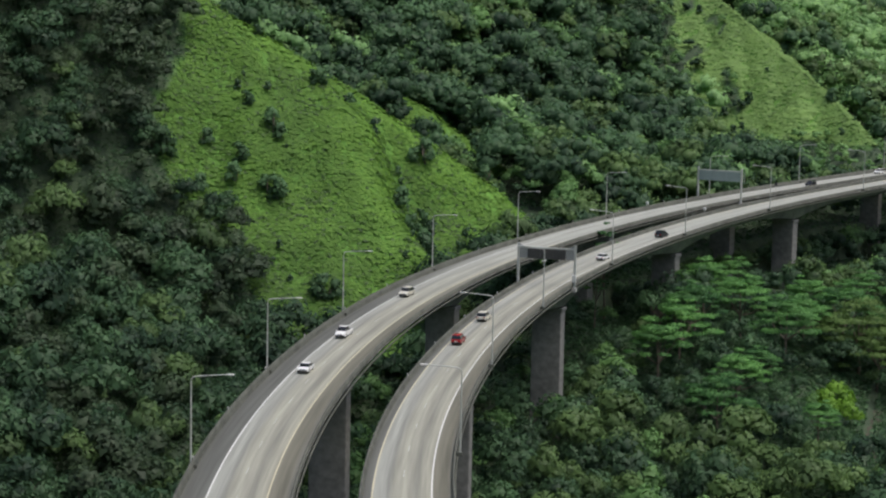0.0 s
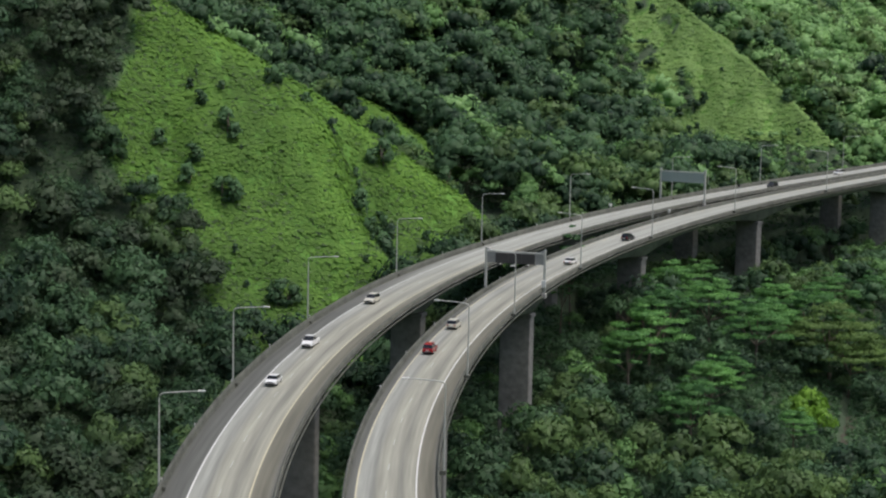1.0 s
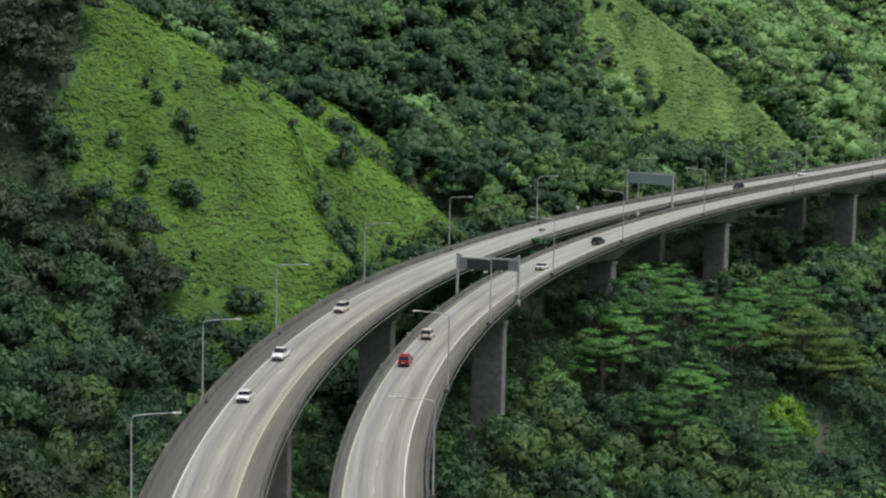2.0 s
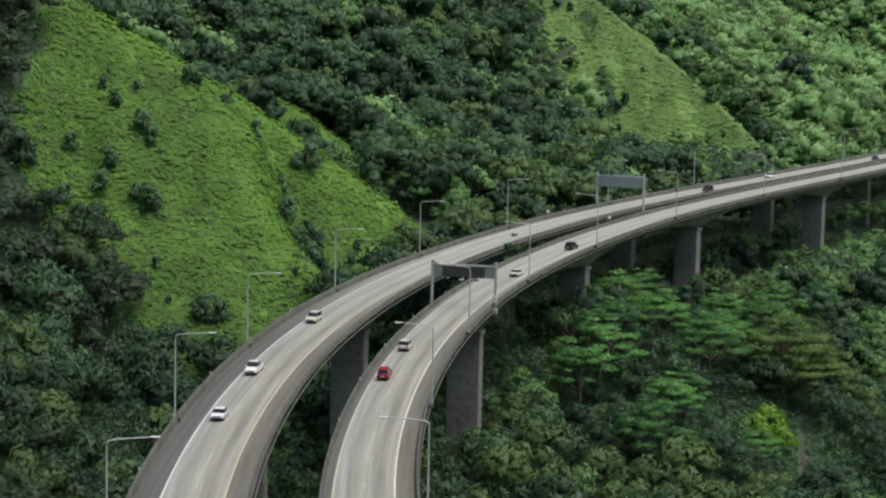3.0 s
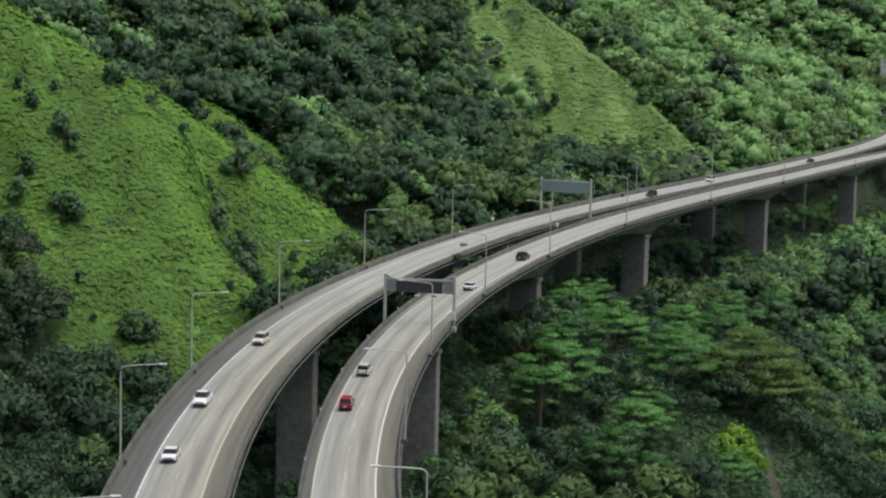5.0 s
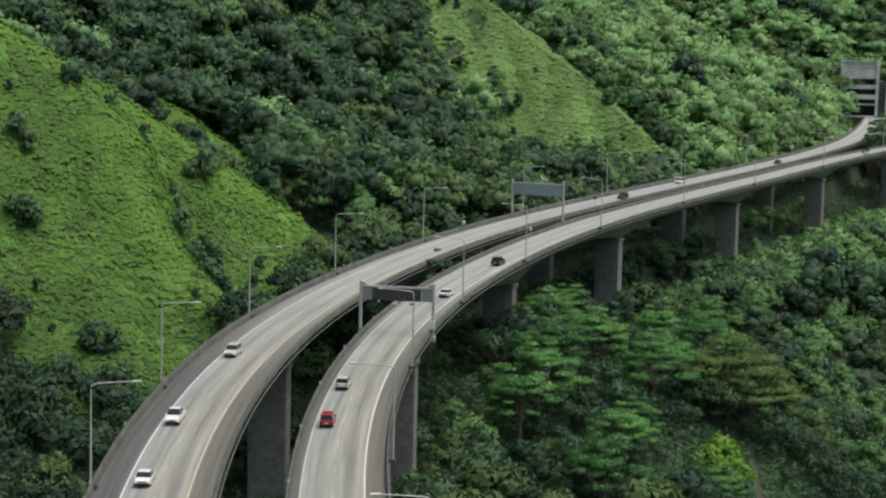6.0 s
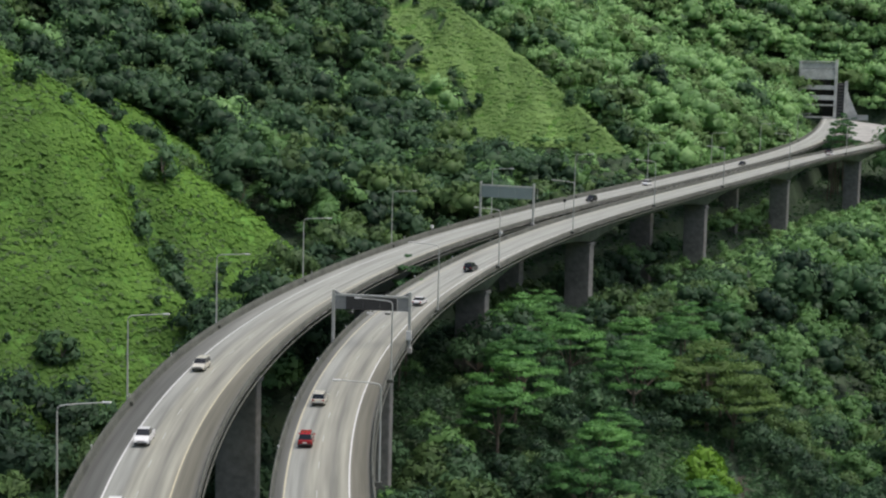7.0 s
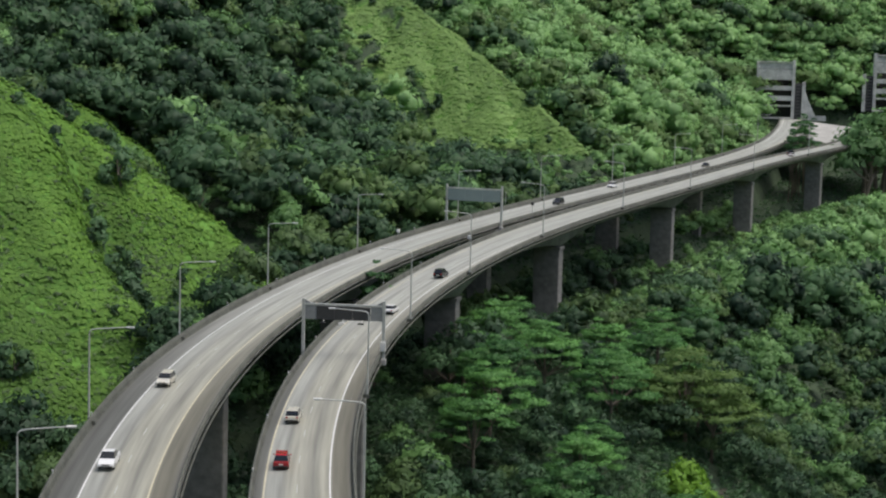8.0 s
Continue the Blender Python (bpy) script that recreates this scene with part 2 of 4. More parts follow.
# ---------------------------------------------------------------- the land
LX, LY = UP.x, UP.y


def crest(x, y, line, front, back):
    """The height of a spur whose crest runs through the places of line; it falls off by front towards the near side and by back behind."""
    best, away = np.full(x.shape, -1e9), np.full(x.shape, 1e9)
    for (x0, y0, z0), (x1, y1, z1) in zip(line, line[1:]):
        dx, dy = x1 - x0, y1 - y0
        n2 = dx * dx + dy * dy
        t = np.clip(((x - x0) * dx + (y - y0) * dy) / n2, 0, 1)
        ex, ey = x - x0 - t * dx, y - y0 - t * dy
        d = np.hypot(ex, ey)
        side = dx * ey - dy * ex
        best = np.maximum(best, z0 + t * (z1 - z0) - d * np.where(side < 0, front, back))
        away = np.minimum(away, np.where(side < 0, d, 4 * d))
    return best, away


SPUR_NEAR = [(-130, 452, 155), (-57.8, 450, 104.6), (-47.4, 450, 98.8), (-38.8, 450, 93.4), (-27.6, 450, 86.4), (-16.2, 450, 79.4), (-9.4, 450, 75.2), (0.1, 450, 68.6), (13.8, 450, 59.6), (20.8, 450, 52.8), (30, 444, 44)]
SPUR_RIB = [(-17, 527, 78), (-13, 525, 82.5), (-5.5, 525, 78.7), (1.8, 525, 73.4), (8.5, 525, 69), (12, 522, 56)]
SPUR_FAR = [(60, 800, 187), (100, 752, 140), (120.8, 721.5, 118), (133.4, 696, 101.8), (142.3, 680, 93.5), (151, 663, 82.4), (156.8, 640, 72.6), (163, 622, 60)]


def wave(x, y, size, seed):
    """A cheap smooth unevenness between -1 and 1."""
    a = np.sin(x / size * 1.7 + seed) + np.sin(y / size * 1.3 + seed * 2.1) + np.sin((x + y) / size * 0.9 + seed * 0.7) + np.sin((x - 1.6 * y) / size * 1.1 + seed * 3.3)
    return a / 4


def forest_edge(y):
    """Where the forest ends and the grass of the near spur begins."""
    return np.interp(y, [380, 390, 398, 403, 410, 450], [-36, -45, -50, -64, -69, -68])


def nose(y):
    """The blunt rib that runs down the face of the near spur."""
    return np.interp(y, [394, 400, 404, 411, 416, 421, 428, 437, 450], [3, -0.8, -4.5, -9.5, -14, -16.5, -18.5, -22, -30])


def land(x, y):
    """Height of the ground and how grassy it is, in pieces that fit the memory."""
    x, y = np.asarray(x, float), np.asarray(y, float)
    done = [land_piece(x.ravel()[i : i + 20000], y.ravel()[i : i + 20000]) for i in range(0, x.size, 20000)]
    return tuple(np.concatenate([p[k] for p in done]).reshape(x.shape) for k in (0, 1))


def land_piece(x, y):
    shape = x.shape
    near = np.zeros(len(x), int)
    for i in range(0, len(x), 20000):
        j = slice(i, i + 20000)
        near[j] = np.argmin((x[j, None] - LX[::2]) ** 2 + (y[j, None] - LY[::2]) ** 2, 1) * 2
    h, zr = UP.h[near], UP.z[near]
    ex, ey = x - LX[near], y - LY[near]
    along = np.clip(ex * np.sin(h) + ey * np.cos(h), -9, 9)
    across = ex * np.cos(h) - ey * np.sin(h)
    left = across < 0
    d = np.hypot(across, np.abs(ex * np.sin(h) + ey * np.cos(h)) - np.abs(along))
    zr = zr + UP.slope[near] * along
    u = np.where(left, d, -d)
    # a side valley passes deep under the first stretch of the viaducts
    deep = np.clip((205 - STATION[near] - along) / 60, 0, 1)
    deep = deep * deep * (3 - 2 * deep)
    rise = zr - 15 - 30 * deep + (0.20 + 0.24 * deep) * np.minimum(u, 100) + 0.75 * np.clip(u - 100, 0, 400) + 0.4 * np.clip(u - 500, 0, 900)
    climb = np.clip((STATION[near] + along - 430) / 130, 0, 1)
    rise = rise + climb * (6 + 0.16 * np.minimum(u, 110)) * np.clip((u - 12) / 14, 0, 1)
    v = -u
    low = np.clip((STATION[near] + along - 235) / 60, 0, 1) * np.clip((640 - STATION[near] - along) / 60, 0, 1)
    fall = zr - 21 - 14 * deep - 5 * low - 0.10 * np.minimum(v, 45) - (0.50 - 0.45 * deep) * np.clip(v - 45, 0, 45) + 0.03 * np.clip(v - 90, 0, 150) + 0.45 * np.clip(v - 260, 0, 1500)
    z = np.where(left, rise, np.maximum(fall, -20))
    # the mountain that the tunnels enter
    wall = 77 + 0.9 * (y - 894 + 0.05 * (x - 350))
    z = np.where(x > 120, np.maximum(z, np.minimum(wall, 77 + 0.6 * (y - 894) + 60)), z)
    z = z + 2.5 * wave(x, y, 26, 1.0) + 1.0 * wave(x, y, 12, 4.0)
    a, da = crest(x, y, SPUR_NEAR, 1.02, 1.25)
    b, db = crest(x, y, SPUR_RIB, 1.1, 1.1)
    c, dc = crest(x, y, SPUR_FAR, 0.85, 1.0)
    bumps = (3.6 * wave(x, y, 15, 11.0) + 2.0 * wave(x, y, 6, 2.0) + 1.3 * wave(x, y, 3.0, 5.0)) * np.clip(np.minimum(da, np.minimum(db, dc)) / 12, 0.12, 1)
    off = (x - nose(y)) * 0.85
    fold = np.where(off < 0, 7.0 * np.exp(-((off / 15) ** 2)), 7.0 * np.exp(-((off / 5.0) ** 2)) - 5.0 * np.exp(-(((off - 12) / 7) ** 2)))
    top = np.maximum(np.maximum(a, b), c) + bumps
    edge = 5 * wave(x, y, 8, 6.0) + 2.5 * wave(x, y, 3.0, 9.0)
    open_near = (x > forest_edge(y) + 0.6 * edge) & left & (d > 8)
    g1 = (a > z - 3) & (a >= b - 2) & open_near & (y > 380) & (y < 452)
    g2 = open_near & (y > 379 + 0.6 * edge) & (y < 448) & (x < 30) & (u < 125) & (u > 24 + edge)
    g3 = (b > z - 1) & (b > a) & (db < 13) & (x > -15)
    g4 = (c > z - 1) & (dc < 16 + 3.0 * edge + 14 * np.clip((108 - c) / 28, 0, 1)) & (c > 66) & (c < 175)
    g5 = (np.abs(x - 106 - (690 - y) * 0.14) < 7.5 + 1.1 * edge) & (y > 636) & (y < 696 + edge)
    g7 = np.hypot((x - 72 + (y - 660) * 0.2) / 5, (y - 660) / 15) < 1 + 0.08 * edge
    g6 = np.hypot((x - 108) / 5.5, (y - 362) / 8) < 1 + 0.1 * edge
    grass = (g1 | g2 | g3 | g4 | g5 | g6 | g7).astype(float)
    z = 0.5 * (z + top + np.sqrt((z - top) ** 2 + 100.0)) - 25.0 / np.sqrt((z - top) ** 2 + 100.0)
    z = z + fold * np.clip((y - 396) / 8, 0, 1) * np.clip((446 - y) / 12, 0, 1) * np.clip((d - 10) / 12, 0, 1) * left
    # the cut that each road takes through the hillside ahead of the tunnels
    for road in (UP, DOWN):
        k = np.argmin((x[:, None] - road.x[::4]) ** 2 + (y[:, None] - road.y[::4]) ** 2, 1) * 4
        off = np.hypot(x - road.x[k], y - road.y[k])
        z = np.where((off < 30) & (STATION[k] > 560) & (STATION[k] < 800), np.minimum(z, road.z[k] - 1.2 + 1.1 * np.maximum(0, off - 10)), z)
    # the level ground between the roads ahead of the portals
    offs = [(x[:, None] - road.x[::4]) ** 2 + (y[:, None] - road.y[::4]) ** 2 for road in (UP, DOWN)]
    ku, kd = (np.argmin(o, 1) for o in offs)
    span = np.sqrt(offs[0].min(1)) + np.sqrt(offs[1].min(1))
    flat = (span < 54) & (STATION[ku * 4] > 605) & (STATION[ku * 4] < 790)
    z = np.where(flat, np.minimum(z, np.minimum(UP.z[ku * 4], DOWN.z[kd * 4]) - 0.8), z)
    return z.reshape(shape), grass.reshape(shape)


def axis(lo, hi, step, far):
    """Even steps between lo and hi, then ever wider ones out to far."""
    out = [0.0]
    s = step
    while out[-1] < far:
        s *= 1.35
        out.append(out[-1] + s)
    out = np.array(out[1:])
    return np.r_[lo - out[::-1], np.arange(lo, hi + step / 2, step), hi + out]


gx, gy = axis(-190, 480, 3.0, 2600), axis(170, 960, 3.0, 2600)
GX, GY = np.meshgrid(gx, gy)
GZ, GG = land(GX, GY)
idx = np.arange(GX.size).reshape(GX.shape)
faces = np.stack([idx[:-1, :-1], idx[:-1, 1:], idx[1:, 1:], idx[1:, :-1]], -1).reshape(-1, 4)
ground = raw("ground", np.stack([GX, GY, GZ], -1).reshape(-1, 3), faces, GROUND, smooth=True, attrs=[("grass", GG.ravel())])
tagged(ground, "steep green valley ground with forest soil and grassy spurs", "ground", kind="structure")


# ---------------------------------------------------------------- the two viaducts
def ribbon(road, stations, profile):
    """Sweeps a closed or open cross profile [(side, up)] along a road; profile may depend on the station."""
    rows = [road.at(s, np.array([p[0] for p in profile(s)]), np.array([p[1] for p in profile(s)])) for s in stations]
    return np.array(rows)


def sheet(rows, closed):
    n, k = rows.shape[:2]
    i = np.arange(n * k).reshape(n, k)
    j = np.roll(i, -1, 1) if closed else i[:, 1:]
    a = i if closed else i[:, :-1]
    return np.stack([a[:-1], j[:-1], j[1:], a[1:]], -1).reshape(-1, 4)


def haunch(s, piers):
    d = min(abs(s - p) for p in piers)
    return 2.4 + 2.4 * max(0.0, 1 - d / 30) ** 2


def viaduct(name, road, piers, s0, s1, label):
    thing = empty(name, pose(*map(float, road.at(s0, 0, 0))), label, "viaduct", "twin viaducts")
    inv = thing.matrix_basis.inverted()
    st = np.arange(s0, s1 + 1, 2.5)

    def put(nm, rows, closed, mat, lab="", attrs=None, smooth=False):
        ob = raw(nm, rows.reshape(-1, 3), sheet(rows, closed), mat, thing, lab, smooth, attrs or ())
        ob.matrix_parent_inverse = inv
        return ob
    # slab and box girder as one hollow-looking concrete body
    def girder(s):
        d, lo, hi = haunch(s, piers), edge(road, 0, s), edge(road, 1, s)
        mid = (lo + hi) / 2
        return [(lo, -0.02), (lo, -0.35), (mid - 3.6, -0.75), (mid - 3.1, -d), (mid + 3.1, -d), (mid + 3.6, -0.75), (hi, -0.35), (hi, -0.02)]
    put("girder", ribbon(road, st, girder), True, CONCRETE, "haunched concrete box girder")
    cross = lambda s: np.r_[edge(road, 0, s) + 0.35, np.linspace(-3.65, 3.65, 13), edge(road, 1, s) - 0.35]
    rows = ribbon(road, st, lambda s: [(c, 0.0) for c in cross(s)])
    put("carriageway", rows, False, ROAD, "worn light concrete road surface", [("across", np.concatenate([cross(s) for s in st])), ("along", np.repeat(st, 15))])
    for right, sg in ((0, 1), (1, -1)):
        tall = 1.15 if road is UP and not right else 0.86
        prof = lambda s: [(edge(road, right, s) + sg * a, b) for a, b in ((0, -0.35), (0, tall), (0.22, tall), (0.27, 0.35), (0.45, 0.0))]
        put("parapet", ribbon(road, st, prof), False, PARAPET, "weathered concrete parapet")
    for c, mat, lab in ((-3.65, WHITE_LINE, "white edge line"), (3.65, YELLOW_LINE, "yellow edge line")):
        if road is DOWN:
            c = -c
        put("edge_line", ribbon(road, st, lambda s: [(c - 0.085, 0.008), (c + 0.085, 0.008)]), False, mat, lab)
    for s in np.arange(max(s0, -40) + 3, s1 - 3, 12.0):
        t = np.array([s, s + 1.5, s + 3.0])
        put("lane_dash", ribbon(road, t, lambda q: [(-0.05, 0.008), (0.05, 0.008)]), False, DASH)
    ring = [(0.13 * math.cos(a), 0.13 * math.sin(a)) for a in np.linspace(0, 2 * math.pi, 7)[:-1]]
    put("drain_pipe", ribbon(road, st, lambda s: [(edge(road, 1, s) + 0.12 + a, -0.75 + b) for a, b in ring]), True, PARAPET, "grey drain pipe under the deck edge")
    for p in piers:
        base = road.at(p, (edge(road, 0, p) + edge(road, 1, p)) / 2, 0)
        gz = float(land(base[:1], base[1:2])[0][0]) - 2
        top = base[2] - haunch(p, piers)
        bm = bmesh.new()
        box(bm, (6.4, 3.0, top - gz), (0, 0, (top + gz) / 2 - gz), bevel=0.25)
        box(bm, (6.9, 3.4, 0.8), (0, 0, top - gz - 0.4), bevel=0.15)
        ob = part("pier", bm, PIER, thing, "tall rectangular concrete pier")
        ob.matrix_parent_inverse = inv
        ob.matrix_basis = pose(float(base[0]), float(base[1]), gz, 0, 0, -math.degrees(float(np.interp(p, STATION, road.h))))
    return thing


PIERS_UP = [-320, -240, -160, -80, -5, 66, 138, 214, 294, 397, 500]
PIERS_DOWN = [-340, -260, -180, -98, -22, 51, 132, 208, 281, 378, 488, 593]
viaduct("viaduct", UP, PIERS_UP, -390, 788, "curved concrete viaduct carrying the two-lane road towards the camera")
viaduct("viaduct", DOWN, PIERS_DOWN, -390, 788, "curved concrete viaduct carrying the two-lane road into the valley")


def ball(level):
    bm = bmesh.new()
    bmesh.ops.create_icosphere(bm, subdivisions=level, radius=1.0)
    v = np.array([p.co for p in bm.verts])
    f = np.array([[p.index for p in q.verts] for q in bm.faces])
    bm.free()
    f = f[v[f].mean(1)[:, 2] > -0.35]
    used = np.unique(f)
    back = np.full(len(v), -1)
    back[used] = np.arange(len(used))
    return v[used], back[f]


BALLS = {k: ball(k) for k in (1, 2)}


def crown(rng, lobes, count, size, level, hull):
    """A crown: an uneven leafy hull for each lobe (centre, radii), and leaf sprays (small triangles) all over them."""
    vs, fs, ns, base = [], [], [], 0
    heart = np.mean([c for c, _ in lobes], 0) * (1, 1, 0.55)
    shade = rng.uniform(-0.28, 0.28, len(lobes))
    tones = []
    bv, bf = BALLS[level]
    for (c, r), sh in zip(lobes, shade):
        # hull darker than its sprays: the crown's inner shade in its tone
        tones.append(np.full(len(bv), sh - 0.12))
        v = bv * rng.uniform(0.72, 1.02, (len(bv), 1)) * np.array(r) * hull + np.array(c)
        vs.append(v)
        ns.append(bv)
        fs.append(bf + base)
        base += len(v)
    w = np.array([r[0] * r[1] + r[0] * r[2] for _, r in lobes])
    pick = rng.choice(len(lobes), count, p=w / w.sum())
    c, r = np.array([a for a, _ in lobes])[pick], np.array([b for _, b in lobes])[pick]
    n = rng.normal(size=(count, 3))
    n[:, 2] = np.abs(n[:, 2]) * 0.9 - 0.3 * rng.random(count)
    n /= np.linalg.norm(n, axis=1)[:, None]
    p = c + n * r * rng.uniform(0.58, 1.12, (count, 1))
    nn = n / r
    nn = nn / np.linalg.norm(nn, axis=1)[:, None] + rng.normal(scale=0.34, size=(count, 3))
    nn /= np.linalg.norm(nn, axis=1)[:, None]
    t = np.cross(nn, rng.normal(size=(count, 3)))
    t /= np.linalg.norm(t, axis=1)[:, None]
    b = np.cross(nn, t)
    s = (size * np.exp(rng.normal(0, 0.3, count)))[:, None]
    v = np.stack([p - t * s - b * s * 0.35, p + t * s - b * s * 0.35, p + b * s * 0.7], 1)
    out = p - heart
    soft = n + 0.8 * out / np.linalg.norm(out, axis=1)[:, None] + 0.55 * nn
    ns.append(np.repeat(soft / np.linalg.norm(soft, axis=1)[:, None], 3, 0))
    vs.append(v.reshape(-1, 3))
    fs.append(np.arange(count * 3).reshape(-1, 3) + base)
    # sprays that face up are toned lighter, as the sky would light them
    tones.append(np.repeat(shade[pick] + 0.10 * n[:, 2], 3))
    return np.concatenate(vs), np.concatenate(fs), np.concatenate(tones), np.concatenate(ns)


def broad_crown(rng, radius, height):
    lobes = []
    for k in range(rng.integers(6, 10)):
        a, d = rng.uniform(0, 2 * math.pi), radius * math.sqrt(rng.random()) * 0.72
        r = radius * rng.uniform(0.32, 0.52)
        lobes.append(((d * math.cos(a), d * math.sin(a), height - 0.55 * radius - (d / radius) ** 2 * radius * 1.15 + rng.uniform(-0.15, 0.15) * radius), (r, r, r * rng.uniform(0.8, 1.1))))
    return lobes


def bushy_crown(rng, radius, height):
    lobes = []
    for k in range(9):
        a, d, t = rng.uniform(0, 2 * math.pi), radius * math.sqrt(rng.random()) * 0.65, rng.uniform(0.15, 0.8)
        r = radius * rng.uniform(0.35, 0.5)
        lobes.append(((d * math.cos(a) * (1.15 - t), d * math.sin(a) * (1.15 - t), height * t), (r, r, r * 0.95)))
    return lobes


def tiered_crown(rng, radius, height):
    lobes = []
    for k in range(46):
        a, d = rng.uniform(0, 2 * math.pi), radius * math.sqrt(rng.random())
        r = radius * rng.uniform(0.15, 0.30)
        tier = round(4 * (d / radius) ** 1.4 + rng.uniform(-0.5, 0.9)) / 4
        lobes.append(((d * math.cos(a), d * math.sin(a), height * (1 - 0.42 * tier) + rng.uniform(-0.35, 0.35)), (r, r * rng.uniform(0.8, 1.2), r * 0.32)))
    return lobes


def trunk_mesh(rng, lobes, height, radius):
    bm = bmesh.new()
    lean = Vector((rng.uniform(-0.6, 0.6), rng.uniform(-0.6, 0.6), 0))
    fork = height * 0.45
    tube(bm, [(0, 0, -1.5), lean * 0.3 + Vector((0, 0, fork * 0.5)), lean + Vector((0, 0, fork)), lean * 1.2 + Vector((0, 0, height * 0.8))], [radius * 1.4, radius, radius * 0.8, radius * 0.25], 6)
    for c, r in lobes[:7]:
        tube(bm, [lean + Vector((0, 0, fork * 0.9)), Vector(c) * 0.5 + lean * 0.5 + Vector((0, 0, fork * 0.4)), Vector(c)], [radius * 0.55, radius * 0.35, radius * 0.1], 5, cap=False)
    return bm


# ---------------------------------------------------------------- lamps, gantries and posts on the decks
LAMP_GLASS = plain("lamp_glass", (0.75, 0.75, 0.72), 0.2, 0, 0.03, 0.3)
DARK_PANEL = plain("sign_panel_dark", (0.045, 0.045, 0.045), 0.6, 0, 0.12, 2)
BOX_WHITE = plain("white_enamel", (0.70, 0.70, 0.68), 0.4, 0, 0.06, 0.5)
BLACK = plain("black_plastic", (0.02, 0.02, 0.022), 0.5, 0, 0.1, 0.4)


def street_lamp(m, over):
    """A tapered steel mast of 11.5 m with a bent arm that reaches over the road (over: 1 or -1 along the local x)."""
    ob = empty("street_lamp", m, "slender galvanised steel street lamp with a bent arm on the parapet", "street lamp", "street lamps along the viaducts")
    bm = bmesh.new()
    box(bm, (1.1, 0.4, 0.5), (0.25 * over, 0, 0.05), bevel=0.05)
    part("pedestal", bm, PARAPET, ob, "concrete pedestal")
    bm = bmesh.new()
    tube(bm, [(0, 0, 0.3), (0, 0, 6), (0, 0, 10.9)], [0.14, 0.11, 0.085], 8)
    part("pole", bm, STEEL, ob)
    bm = bmesh.new()
    tube(bm, [(0, 0, 10.85), (0.05 * over, 0, 11.25), (0.3 * over, 0, 11.5), (0.9 * over, 0, 11.62), (2.6 * over, 0, 11.75), (4.6 * over, 0, 11.88)], [0.085, 0.082, 0.08, 0.075, 0.07, 0.06], 8)
    part("arm", bm, STEEL, ob)
    bm = bmesh.new()
    box(bm, (0.95, 0.38, 0.16), (5.0 * over, 0, 11.9), bevel=0.05)
    head = part("lamp_head", bm, BOX_WHITE, ob, "pale lamp head")
    bm = bmesh.new()
    box(bm, (0.55, 0.28, 0.05), (5.05 * over, 0, 11.80), bevel=0.015)
    part("lens", bm, LAMP_GLASS, head, "clear lens")
    return ob


for s in (1.0, 52.4, 99.0, 149.3, 193.6, 240.0, 297.0, 354.2, 422.0, 497.0, 570.0, 650.0):
    street_lamp(UP.stand(s, edge(UP, 0, s) - 0.1, 0.4), 1)
for s in (-3.8, 50.6, 102.5, 156.5, 204.6, 257.5, 318.2, 383.8, 473.3, 560.0):
    street_lamp(DOWN.stand(s, edge(DOWN, 1, s) + 0.55, 0.4), -1)


def delineator(m):
    ob = empty("delineator", m, "small white reflector post on the parapet", "reflector", "reflector posts on the parapets")
    bm = bmesh.new()
    tube(bm, [(0, 0, -0.03), (0, 0, 0.28)], [0.05, 0.05], 6)
    part("stem", bm, STEEL, ob)
    bm = bmesh.new()
    box(bm, (0.2, 0.08, 0.24), (0, 0, 0.36), bevel=0.03)
    part("reflector", bm, BOX_WHITE, ob, "white reflector")
    return ob


first = delineator(UP.stand(1.5, edge(UP, 0, 1.5) + 0.12, 1.15))
for s in np.arange(26, 330, 24.5):
    copy_thing(first, UP.stand(float(s), edge(UP, 0, s) + 0.12, 1.15))
for s in np.arange(40, 330, 24.5):
    copy_thing(first, DOWN.stand(float(s), edge(DOWN, 0, s) + 0.12, 0.86))


